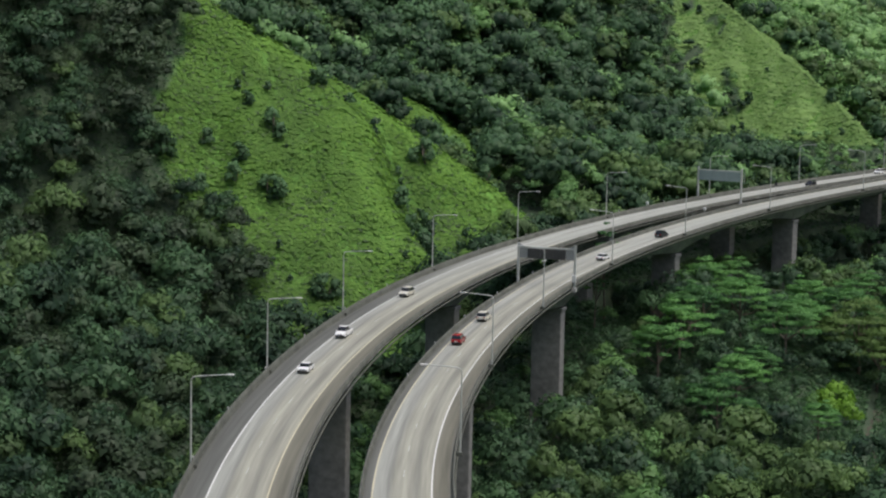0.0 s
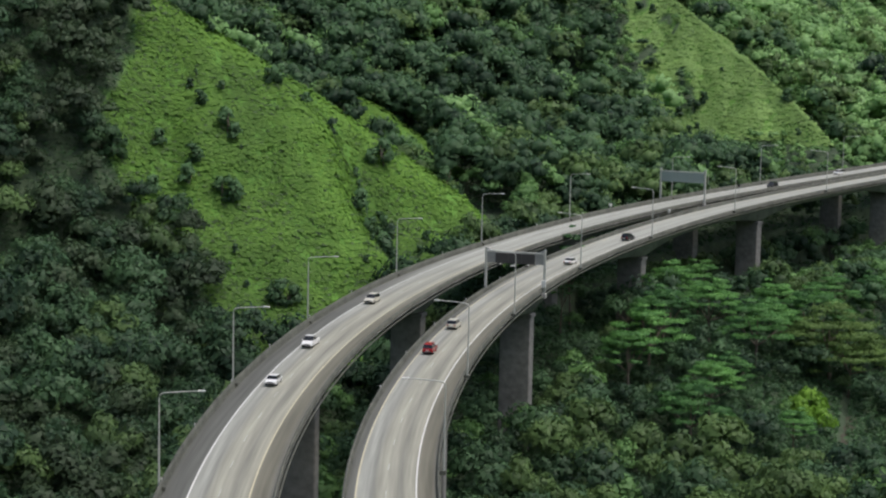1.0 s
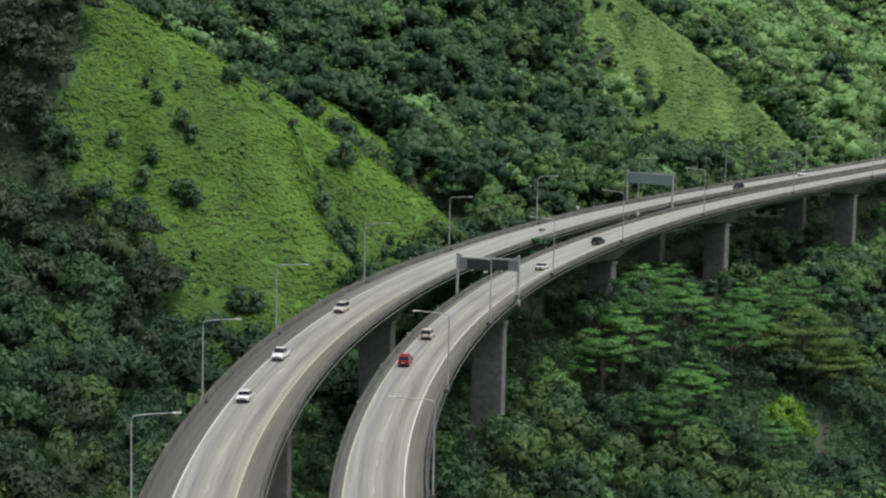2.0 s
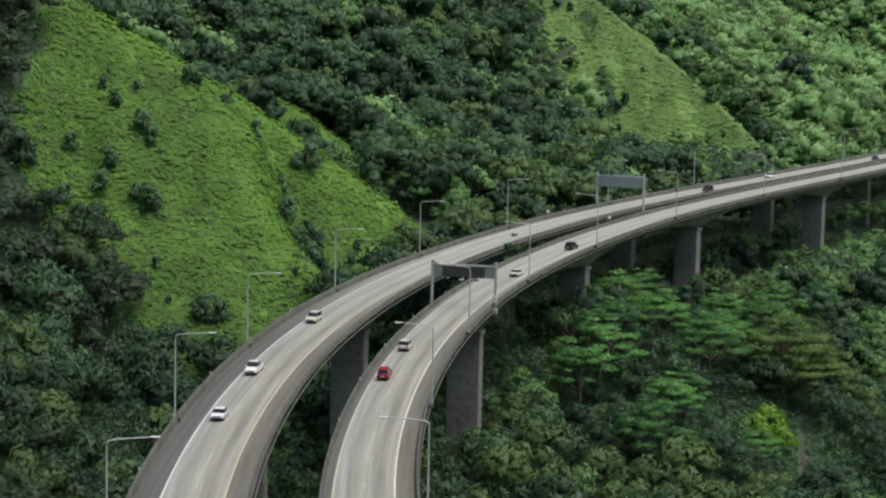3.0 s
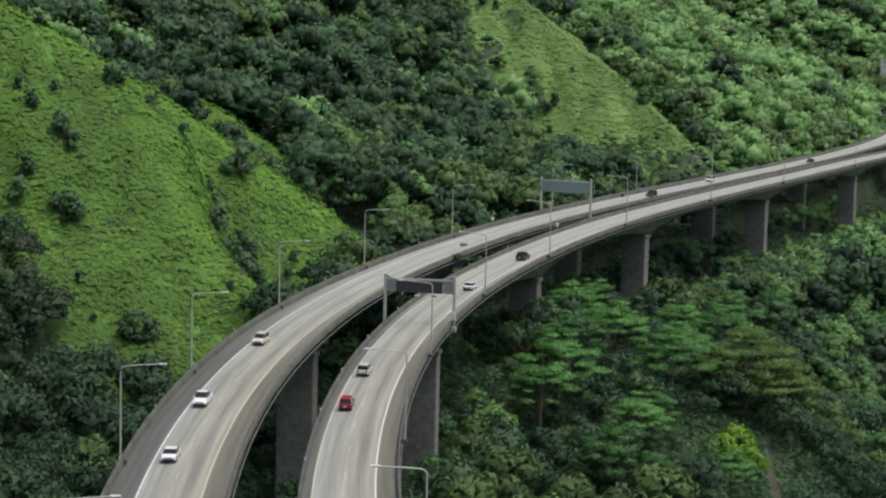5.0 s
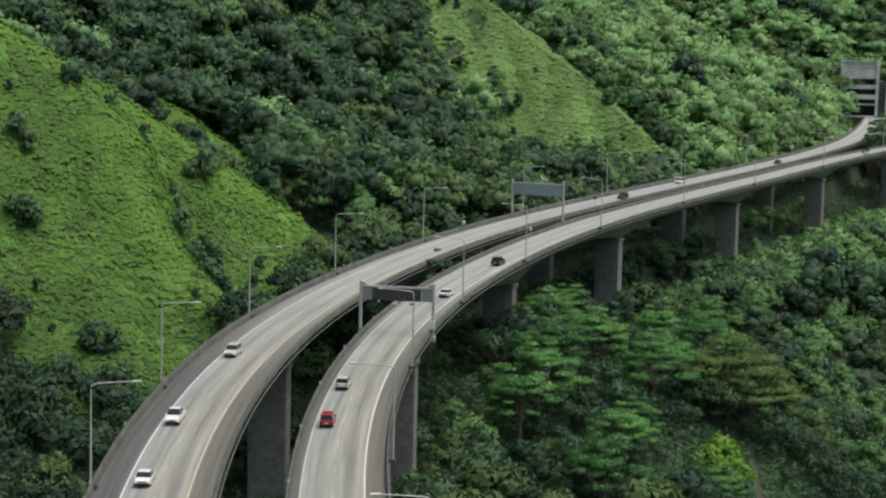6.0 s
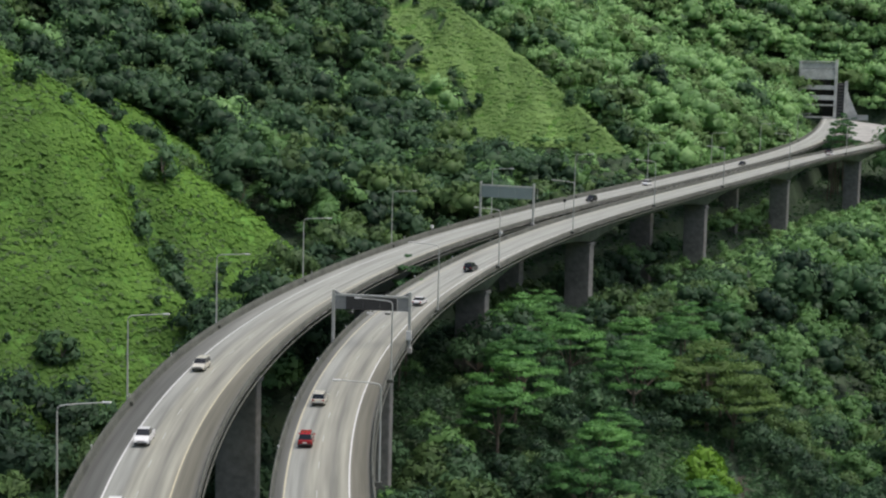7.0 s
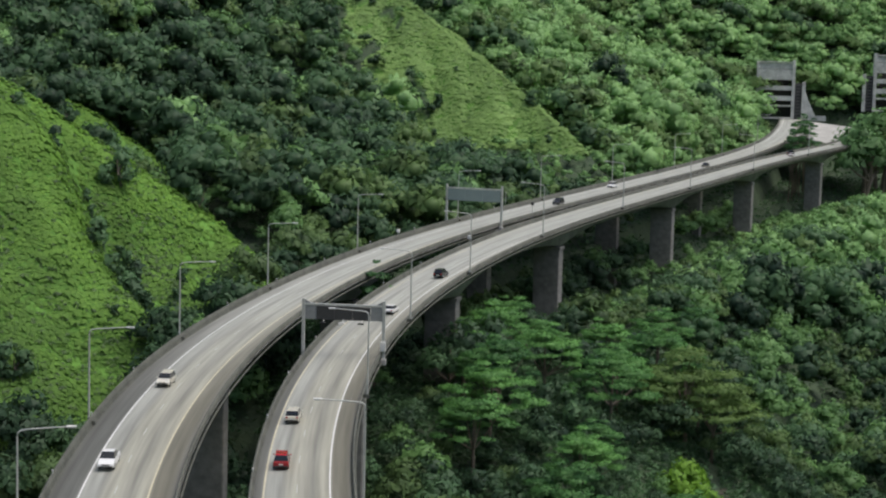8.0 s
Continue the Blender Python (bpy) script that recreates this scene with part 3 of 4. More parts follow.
def gantry(m, left, right, panel, top, low, label, lit):
    """An overhead sign frame: two posts outside the parapets, a beam with haunched corners and a wide panel."""
    ob = empty("sign_gantry", m, label, "sign gantry")
    for px in (left, right):
        bm = bmesh.new()
        box(bm, (0.46, 0.46, top + 0.9), (px, 0, (top - 0.9) / 2), bevel=0.05)
        post = part("post", bm, STEEL, ob)
        bm = bmesh.new()
        box(bm, (0.9, 1.1, 0.9), (px, 0, -0.55), bevel=0.06)
        part("bracket", bm, CONCRETE, post, "concrete bracket")
    bm = bmesh.new()
    box(bm, (right - left, 0.36, 0.34), ((left + right) / 2, 0, top - 0.85), bevel=0.05)
    part("beam", bm, STEEL, ob)
    for px, sg in ((left, 1), (right, -1)) if lit else ():
        bm = bmesh.new()
        v = [bm.verts.new((px + sg * a, y, z)) for y in (-0.1, 0.1) for a, z in ((0.2, top - 0.1), (1.1, top - 0.62), (2.0, top - 0.72), (2.0, low), (0.2, low))]
        bm.faces.new(v[:5][::-1])
        bm.faces.new(v[5:])
        for k in range(5):
            bm.faces.new((v[k], v[(k + 1) % 5], v[5 + (k + 1) % 5], v[5 + k]))
        bmesh.ops.recalc_face_normals(bm, faces=bm.faces)
        part("corner_plate", bm, SIGN_BACK, ob, "pale grey corner plate")
    bm = bmesh.new()
    inset = 2.02 if lit else 0.3
    wide = right - left - 2 * inset
    n = 3
    for k in range(n):
        box(bm, (wide / n - 0.03, 0.12, top - 1.05 - low), (left + inset + wide * (k + 0.5) / n, -0.22, (top - 1.05 + low) / 2), bevel=0.02)
    pan = part("sign_panel", bm, panel, ob, "wide flat sign panel")
    for k in range(4):
        bm = bmesh.new()
        box(bm, (0.08, 0.1, top - 1.0 - low), (left + 2.5 + (wide - 1) * k / 3, 0.02, (top - 1.0 + low) / 2))
        part("stiffener", bm, STEEL, pan)
    if lit:
        for k in range(3):
            px = left + 3.2 + (wide - 2.4) * k / 2
            bm = bmesh.new()
            tube(bm, [(px, -0.2, low + 0.1), (px, -0.9, low - 0.25), (px, -1.7, low - 0.3)], [0.05, 0.05, 0.05], 6)
            arm = part("light_arm", bm, STEEL, ob)
            bm = bmesh.new()
            box(bm, (0.9, 0.35, 0.22), (px, -1.8, low - 0.25), bevel=0.05)
            part("sign_light", bm, BOX_WHITE if k == 1 else BLACK, arm)
    return ob


gantry(DOWN.stand(129.5, 0, 0), -5.5, 6.75, DARK_PANEL, 8.7, 5.6, "steel sign gantry with a dark panel across the road", True)
gantry(UP.stand(291.3, 0, 0), -6.6, 7.0, SIGN_GREEN, 9.3, 5.6, "steel sign gantry with a grey-green panel across the road", False)

# cabinet on the gantry's outer post, and the small posts along the inner parapets
ob = empty("control_cabinet", DOWN.stand(129.5, 6.75, 0.9) @ pose(0, -0.42, 0), "white control cabinet fixed to the gantry post", "cabinet")
bm = bmesh.new()
box(bm, (0.85, 0.36, 1.5), (0, 0, 0.75), bevel=0.04)
part("body", bm, BOX_WHITE, ob)
bm = bmesh.new()
box(bm, (0.7, 0.03, 1.3), (0, -0.2, 0.75), bevel=0.01)
part("door", bm, BOX_WHITE, ob)
for road, s, right, dark in ((UP, 314.0, 1, True), (DOWN, 243.0, 0, False), (UP, 262.0, 0, False)):
    ob = empty("roadside_post", road.stand(s, edge(road, right, s), 0.85), "short steel post with a small device on the parapet", "post")
    bm = bmesh.new()
    tube(bm, [(0, 0, -0.02), (0, 0, 1.9 if dark else 0.7)], [0.09, 0.07], 8)
    part("post", bm, STEEL, ob)
    bm = bmesh.new()
    box(bm, (0.7, 0.5, 0.8), (0, 0, 2.2 if dark else 1.0), bevel=0.12)
    part("device", bm, BLACK if dark else BOX_WHITE, ob, "dark housing" if dark else "white housing")

# ---------------------------------------------------------------- cars
GLASS = plain("tinted_car_glass", (0.015, 0.017, 0.02), 0.08, 0, 0.02, 1)
RUBBER = plain("tyre_rubber", (0.02, 0.02, 0.02), 0.85, 0, 0.1, 0.2)
RIM = plain("alloy_rim", (0.5, 0.5, 0.5), 0.3, 0.9, 0.05, 0.2)
HEADLIGHT = plain("headlight_glass", (0.8, 0.8, 0.78), 0.1, 0, 0.02, 0.3)
TAILLIGHT = plain("tail_light_red", (0.35, 0.02, 0.02), 0.2, 0, 0.02, 0.3)
TRIM = plain("car_trim_black", (0.03, 0.03, 0.03), 0.5, 0, 0.1, 0.3)
PAINTS = {
    "white": plain("car_paint_white", (0.78, 0.78, 0.77), 0.25, 0, 0.02, 2),
    "silver": plain("car_paint_beige", (0.70, 0.67, 0.57), 0.3, 0.3, 0.03, 2),
    "red": plain("car_paint_red", (0.32, 0.015, 0.02), 0.25, 0, 0.03, 2),
    "black": plain("car_paint_black", (0.018, 0.018, 0.02), 0.2, 0, 0.05, 2),
}


def slab(bm, profile, half, taper=1.0, bevel=0.05):
    """Extrudes a side profile [(y, z)] across the car; taper narrows the points above the lowest."""
    lo, hi = min(z for _, z in profile), max(z for _, z in profile)
    w = [half * (1 - (1 - taper) * (z - lo) / (hi - lo)) for _, z in profile]
    a = [bm.verts.new((-k, y, z)) for k, (y, z) in zip(w, profile)]
    b = [bm.verts.new((k, y, z)) for k, (y, z) in zip(w, profile)]
    n = len(profile)
    faces = [bm.faces.new(a[::-1]), bm.faces.new(b)]
    faces += [bm.faces.new((a[k], a[(k + 1) % n], b[(k + 1) % n], b[k])) for k in range(n)]
    bmesh.ops.recalc_face_normals(bm, faces=faces)
    if bevel:
        bmesh.ops.bevel(bm, geom=list(bm.edges), offset=bevel, segments=2, affect="EDGES", profile=0.5)


def car(m, paint, style, label):
    """style: sedan, suv or pickup; the car points along its local y."""
    ob = empty("car", m, label, "car", "cars on the viaducts")
    coat = PAINTS[paint]
    L, H = {"sedan": (4.6, 1.42), "suv": (4.7, 1.72), "pickup": (5.5, 1.85)}[style]
    h = L / 2
    belt = {"sedan": 0.88, "suv": 1.02, "pickup": 1.10}[style]
    hood = belt - 0.08
    bm = bmesh.new()
    slab(bm, [(-h, 0.42), (-h + 0.12, 0.3), (h - 0.15, 0.3), (h, 0.42), (h - 0.03, 0.68), (h - 0.35, hood - 0.06), (h - 1.25, belt), (-h + 0.25, belt), (-h + 0.02, belt - 0.08)], 0.91, 0.94, 0.06)
    part("body", bm, coat, ob)
    front, back = h - 1.2, {"sedan": -h + 0.75, "suv": -h + 0.12, "pickup": -0.55}[style]
    bm = bmesh.new()
    slab(bm, [(back, belt - 0.03), (front, belt - 0.03), (front - 0.75, H - 0.05), (back + (0.55 if style == "sedan" else 0.25), H - 0.05)], 0.86, 0.78, 0.03)
    part("glasshouse", bm, GLASS, ob, "dark tinted glass cabin")
    bm = bmesh.new()
    slab(bm, [(back + (0.5 if style == "sedan" else 0.2), H - 0.08), (front - 0.68, H - 0.08), (front - 0.85, H), (back + (0.75 if style == "sedan" else 0.4), H)], 0.70, 0.93, 0.025)
    part("roof", bm, coat, ob)
    for y in (h - 0.95, -h + 0.95):
        for sx in (-1, 1):
            bm = bmesh.new()
            tube(bm, [(sx * 0.70, y, 0.335), (sx * 0.74, y, 0.335), (sx * 0.88, y, 0.335), (sx * 0.92, y, 0.335)], [0.29, 0.335, 0.335, 0.29], 16)
            wheel = part("wheel", bm, RUBBER, ob, "black tyre")
            bm = bmesh.new()
            tube(bm, [(sx * 0.905, y, 0.335), (sx * 0.93, y, 0.335)], [0.21, 0.17], 12)
            part("rim", bm, RIM, wheel, "alloy rim")
    for sx in (-1, 1):
        bm = bmesh.new()
        box(bm, (0.38, 0.1, 0.16), (sx * 0.62, h - 0.09, 0.66), bevel=0.03)
        part("headlight", bm, HEADLIGHT, ob, "clear headlight")
        bm = bmesh.new()
        box(bm, (0.30, 0.08, 0.22), (sx * 0.66, -h + 0.0, belt - 0.2), bevel=0.03)
        part("tail_light", bm, TAILLIGHT, ob, "red tail light")
        bm = bmesh.new()
        box(bm, (0.2, 0.12, 0.14), (sx * 0.98, front - 0.15, belt + 0.06), bevel=0.03)
        part("mirror", bm, coat, ob)
        bm = bmesh.new()
        box(bm, (1.5 if sx > 0 else 1.6, 0.06, 0.16), (0, sx * (h - 0.0), 0.42), bevel=0.025)
        part("bumper_strip", bm, TRIM, ob, "black bumper strip")
    bm = bmesh.new()
    box(bm, (0.9, 0.04, 0.14), (0, h - 0.03, 0.62), bevel=0.015)
    part("grille", bm, TRIM, ob, "black grille")
    bm = bmesh.new()
    box(bm, (0.5, 0.03, 0.13), (0, -h - 0.01, 0.62))
    part("number_plate", bm, BOX_WHITE, ob, "plain pale plate")
    if style == "pickup":
        bm = bmesh.new()
        box(bm, (1.45, 1.75, 0.04), (0, -h + 1.1, belt + 0.012), bevel=0.01)
        part("load_bed", bm, TRIM, ob, "dark open load bed")
    return ob


AWAY, TOWARDS = pose(0, 0, 0), pose(0, 0, 0, 0, 0, 180)
for road, s, side, way, paint, style, label in (
    (DOWN, 70.0, -2.0, AWAY, "red", "suv", "red sport utility car driving up the viaduct"),
    (DOWN, 91.0, -1.9, AWAY, "silver", "suv", "beige sport utility car driving up the viaduct"),
    (DOWN, 165.0, 1.9, AWAY, "white", "sedan", "white saloon car driving up the viaduct"),
    (DOWN, 202.0, 1.9, AWAY, "black", "suv", "black car driving up the viaduct"),
    (DOWN, 556.0, 1.6, AWAY, "white", "sedan", "white car far along the viaduct"),
    (DOWN, 566.0, -1.6, AWAY, "black", "pickup", "black pickup truck far along the viaduct"),
    (UP, 82.0, -2.0, TOWARDS, "white", "pickup", "white pickup truck coming down the viaduct"),
    (UP, 55.0, -1.7, TOWARDS, "white", "sedan", "white small car with dark windows coming down"),
    (UP, 121.0, -1.9, TOWARDS, "silver", "suv", "pale grey sport utility car coming down the viaduct"),
    (UP, 346.0, 1.9, TOWARDS, "black", "suv", "black car coming down the viaduct"),
    (UP, 407.0, -1.6, TOWARDS, "white", "suv", "white car coming down the viaduct"),
    (UP, 511.0, 1.7, TOWARDS, "black", "sedan", "dark car coming down the viaduct"),
):
    car(road.stand(s, side, 0.0) @ way, paint, style, label)


# ---------------------------------------------------------------- the two tunnel portals
# paler than the viaducts' concrete: distance haze put into the colour
PORTAL_WALL = plain("hazed_portal_concrete", (0.52, 0.52, 0.49), 0.85, 0, 0.25, 4)
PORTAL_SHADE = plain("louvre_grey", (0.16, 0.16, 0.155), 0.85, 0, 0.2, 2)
PORTAL_DARK = plain("portal_shade", (0.05, 0.05, 0.05), 0.9, 0, 0.1, 3)


def portal(m, label, sg):
    """A tall ventilation front over the tunnel mouth: side walls, stacked beams with deep dark slots, and a lower wing on the side sg of it."""
    ob = empty("tunnel_portal", m, label, "tunnel portal")
    for px, wide, tall in ((-8.9 * sg, 1.1, 28.4), (9.0 * sg, 1.5, 29.6)):
        bm = bmesh.new()
        box(bm, (wide, 9, tall), (px, 4.5, tall / 2), bevel=0.1)
        part("side_wall", bm, PORTAL_WALL, ob)
    # added wall behind mouth and slots, coloured as the shade inside
    bm = bmesh.new()
    box(bm, (16.6, 0.5, 28.0), (0, 8.4, 14.0))
    part("back_wall", bm, PORTAL_DARK, ob, "near-black recessed wall in place of the shade inside")
    for low, high, y in ((25.1, 28.2, 0.9), (19.7, 24.9, 0.4), (14.5, 16.7, 0.2), (9.3, 11.7, 0.2), (6.3, 7.1, 0.1)):
        bm = bmesh.new()
        box(bm, (16.8, 2.2, high - low), (0, 1.3 + y, (low + high) / 2), bevel=0.1)
        part("beam", bm, PORTAL_WALL, ob, "weathered concrete beam")
    bm = bmesh.new()
    box(bm, (18.6, 3.0, 0.5), (0, 1.8, 28.6), bevel=0.1)
    part("coping", bm, PORTAL_WALL, ob)
    bm = bmesh.new()
    box(bm, (17.0, 0.5, 0.9), (0, -1.2, 0.55), bevel=0.06)
    part("kerb_wall", bm, PORTAL_WALL, ob)
    # the wing: a recessed louvre between two uprights, and a buttress that slopes away
    bm = bmesh.new()
    box(bm, (1.7, 6.0, 19.0), (14.2 * sg, 3.6, 9.5), bevel=0.08)
    wing = part("wing_wall", bm, PORTAL_WALL, ob, "pale concrete upright of the wing")
    bm = bmesh.new()
    box(bm, (3.6, 0.4, 18.2), (11.55 * sg, 2.2, 9.1), bevel=0.05)
    part("louvre", bm, PORTAL_DARK, wing, "dark recessed louvre panel")
    for k in range(11):
        bm = bmesh.new()
        box(bm, (3.6, 0.5, 0.42), (11.55 * sg, 1.8, 1.2 + 1.6 * k), bevel=0.03)
        part("slat", bm, PORTAL_SHADE, wing)
    if sg < 0:
        return ob
    bm = bmesh.new()
    v = [bm.verts.new((px * sg, py, pz)) for py in (1.4, 7.0) for px, pz in ((15.0, 0), (21.5, 0), (19.6, 3.4), (17.0, 9.0), (15.0, 14.2))]
    bm.faces.new(v[:5])
    bm.faces.new(v[5:][::-1])
    for k in range(5):
        bm.faces.new((v[k], v[(k + 1) % 5], v[5 + (k + 1) % 5], v[5 + k]))
    bmesh.ops.recalc_face_normals(bm, faces=bm.faces)
    part("buttress", bm, PORTAL_WALL, ob, "sloping concrete buttress")
    bm = bmesh.new()
    box(bm, (9, 0.5, 2.6), (21 * sg, -1.5, 0.9), bevel=0.05)
    part("retaining_wall", bm, PORTAL_WALL, ob)
    return ob


portal(UP.stand(786, 0, 0) @ pose(-8.3, 0, 0, 0, 0, 0), "tall grey concrete tunnel portal with stacked beams in the hillside", 1)
portal(DOWN.stand(786, 0, 0) @ pose(5.3, 0, 2.2, 0, 0, 4), "second grey concrete tunnel portal with stacked beams", -1)


STYLES = {
    # crown radius, height, leaves near and far, leaf size near and far, material
    "broad": (4.6, 11.0, 560, 178, 0.41, 0.50, LEAF),
    "deep": (4.8, 11.0, 560, 178, 0.41, 0.50, LEAF_SHADED),
    "olive": (4.6, 11.5, 560, 178, 0.40, 0.50, LEAF_OLIVE),
    "bright": (4.0, 9.5, 520, 172, 0.40, 0.50, LEAF_FRESH),
    "pale": (4.6, 10.0, 540, 178, 0.36, 0.46, LEAF_HAZED),
    "tiered": (9.5, 19.0, 5200, 900, 0.34, 0.6, LEAF_LIGHT),
    "tiered_olive": (10.5, 18.0, 5200, 900, 0.34, 0.6, LEAF_GOLD),
    "lime": (3.2, 7.0, 520, 172, 0.36, 0.5, LEAF_LIME),
    "slender": (3.6, 26.0, 1100, 300, 0.3, 0.6, LEAF_LIGHT),
    "shrub": (1.7, 3.2, 230, 80, 0.26, 0.42, LEAF),
}
TRUNK_RADIUS = {"tiered": 0.4, "tiered_olive": 0.4, "shrub": 0.08}
KINDS = []
rng = np.random.default_rng(7)
for style in ("broad", "broad", "broad", "broad", "olive", "olive", "bright", "tiered", "tiered", "tiered_olive", "shrub", "shrub", "pale", "pale", "slender", "lime", "deep", "deep", "deep"):
    radius, height, near_n, far_n, near_s, far_s, mat = STYLES[style]
    radius, height = radius * rng.uniform(0.9, 1.15), height * rng.uniform(0.9, 1.15)
    lobes = tiered_crown(rng, radius, height) if "tiered" in style or style == "slender" else bushy_crown(rng, radius, height) if style == "shrub" else broad_crown(rng, radius, height)
    KINDS.append(dict(style=style, near=crown(rng, lobes, near_n, near_s, 1, 0.48), far=crown(rng, lobes, far_n, far_s, 1, 0.48 if "tiered" in style else 0.72), lobes=lobes, height=height, radius=radius, mat=mat, trunk=TRUNK_RADIUS.get(style, 0.24)))
OF = {st: [i for i, k in enumerate(KINDS) if k["style"] == st] for st in STYLES}
LABELS = {"lime": "small bright yellow-green tree by the clearing", "slender": "tall slender tree rising between the two decks", "pale": "silvery green tree with a rounded crown, lightened for distance haze", "deep": "dense broadleaf tree with the gully's shade in its dark leaf colour", "broad": "dark green broadleaf tree with a rounded lumpy crown", "olive": "olive green broadleaf tree on the forest slope", "bright": "fresh light green young tree on the slope",
          "tiered": "spreading light green tree with flat layered feathery boughs", "tiered_olive": "spreading olive brown tree with flat layered boughs", "shrub": "dark low bush on the grassy slope"}
MESHES = {}


def tree(kind, at, size, turn):
    """One plant of its own, with trunk and crown."""
    k = KINDS[kind]
    name = "bush" if k["style"] == "shrub" else "tree"
    if kind not in MESHES:
        r = np.random.default_rng(kind + 50)
        bm = trunk_mesh(r, k["lobes"], k["height"], k["trunk"])
        tm = bpy.data.meshes.new("trunk")
        bm.to_mesh(tm)
        bm.free()
        tm.materials.append(BARK)
        v, f, dt, vn = k["near"]
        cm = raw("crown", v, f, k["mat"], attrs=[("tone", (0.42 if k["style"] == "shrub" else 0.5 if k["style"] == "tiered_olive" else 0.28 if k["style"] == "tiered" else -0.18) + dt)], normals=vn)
        MESHES[kind] = (tm, cm.data)
        bpy.data.objects.remove(cm)
    ob = empty(name, pose(*map(float, at), 0, 0, math.degrees(turn)) @ Matrix.Scale(size, 4), LABELS[k["style"]], name)
    for nm, me in zip(("trunk", "crown"), MESHES[kind]):
        c = new(nm, me)
        c.parent = ob
    return ob


def nearest(road, x, y):
    n = int(np.argmin(abs(STATION - 788)))
    d = np.hypot(x[:, None] - road.x[:n:2], y[:, None] - road.y[:n:2])
    j = np.argmin(d, 1)
    return d[np.arange(len(x)), j], road.z[:n:2][j]


# ---- the paved crossover between the two roads ahead of the portals
PAVING = plain("pale_worn_paving", (0.36, 0.35, 0.32), 0.9, 0, 0.2, 5)
rows = []
for i in range(25):
    near_side, far_side = np.array(DOWN.at(640 + i * 3.4, -5.0)[:3], float), np.array(UP.at(694 + i * 3.7, 5.0)[:3], float)
    f = np.linspace(0, 1, 13)[:, None]
    rows.append(near_side * (1 - f) + far_side * f - (0, 0, 0.12))
tagged(raw("pavement", np.array(rows).reshape(-1, 3), sheet(np.array(rows), False), PAVING, smooth=True), "pale worn paving of the crossover before the tunnels", "pavement", kind="structure")

# ---- the forest: seeded places over the valley, thinned to a spacing of a few metres
r = np.random.default_rng(3)
N = 72000
x, y = r.uniform(-190, 520, N), r.uniform(195, 1040, N)
inside = (x > -0.275 * y - 12) & (x < 0.58 * (y - 101) - 14) & ((y < 900) | (x > 170))
x, y = x[inside], y[inside]
cell, kept = {}, []
steep = np.hypot(*(land(x + dx, y + dy)[0] - land(x - dx, y - dy)[0] for dx, dy in ((2, 0), (0, 2)))) / 4
gap = np.where((steep > 0.6) | ((x < -25) & (y < 470)), 4.9, np.where(y > 560, 6.7, 6.0))
for i in range(len(x)):
    key = (gap[i], int(x[i] // gap[i]), int(y[i] // gap[i]))
    if key not in cell:
        cell[key] = True
        kept.append(i)
x, y = x[kept], y[kept]
z, g = land(x, y)
d_up, z_up = nearest(UP, x, y)
d_dn, z_dn = nearest(DOWN, x, y)
near_road, deck = np.minimum(d_up, d_dn), np.where(d_up < d_dn, z_up, z_dn)
grassy = g > 0.4
shrubby = grassy & (x > nose(y) + 3) & (x < nose(y) + 13 + 0.5 * np.clip(440 - y, 0, 32)) & (y > 396) & (y < 440)
chance = np.where(shrubby, 0.95, np.where(grassy, np.where(y > 600, 0.03 + 0.30 * np.clip(wave(x, y, 9, 4.0), 0, 1), 0.10), 1.0))
ok = (near_road > 4.5) & (r.random(len(x)) < chance)
ok &= (z < 90 + 0.075 * y) & ~((y > 462) & (y < 512) & (x < -24))
ok &= ~((y > 690) & (x > 200) & (near_road < 11)) & ~((y > 735) & (d_up + d_dn < 52))
grove = (x > 42) & (x < 126) & (y > 342) & (y < 445)
ok &= ~(grove & (r.random(len(x)) < 0.12))
ok &= (np.hypot((x - 107) / 7, (y - 362) / 9) > 1) & ~((np.abs(x - 98 - (y - 380) * 0.25) < 4.5) & (y > 340) & (y < 392))
x, y, z, grassy, shrubby, near_road, deck, d_up, d_dn = (a[ok] for a in (x, y, z, grassy, shrubby, near_road, deck, d_up, d_dn))
p = r.random(len(x))
# share of lightened trees grows towards the far slopes, painting the haze there
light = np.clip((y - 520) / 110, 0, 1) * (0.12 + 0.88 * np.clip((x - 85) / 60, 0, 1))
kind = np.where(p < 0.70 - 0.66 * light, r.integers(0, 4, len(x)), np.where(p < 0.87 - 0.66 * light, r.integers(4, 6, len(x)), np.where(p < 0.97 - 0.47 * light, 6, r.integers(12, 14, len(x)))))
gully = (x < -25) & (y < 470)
kind = np.where(gully & (kind > 5), r.integers(0, 4, len(x)), kind)
kind = np.where((kind > 11) & (y < 500), 6, kind)
q = r.random(len(x))
lush = (x > 118) & (d_dn > 22) & (d_dn < d_up) & (y > 400) & (y < 640)
kind = np.where((x > 30) & (y < 480) & (q < 0.40), np.where(q < 0.16, 4, np.where(q < 0.27, 5, 6)), kind)
inner = (x > 44) & (x < 118) & (y > 345) & (y < 440)
kind = np.where(lush & (r.random(len(x)) < 0.3), 6, kind)
kind = np.where(inner & (kind > 3) & (r.random(len(x)) < 0.8), r.integers(0, 4, len(x)), kind)
# part of the gully gets the darker leaves, painted for its shade
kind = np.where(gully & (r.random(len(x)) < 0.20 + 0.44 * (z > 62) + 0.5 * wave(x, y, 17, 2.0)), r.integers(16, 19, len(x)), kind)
kind = np.where(grassy, r.integers(10, 12, len(x)), kind)
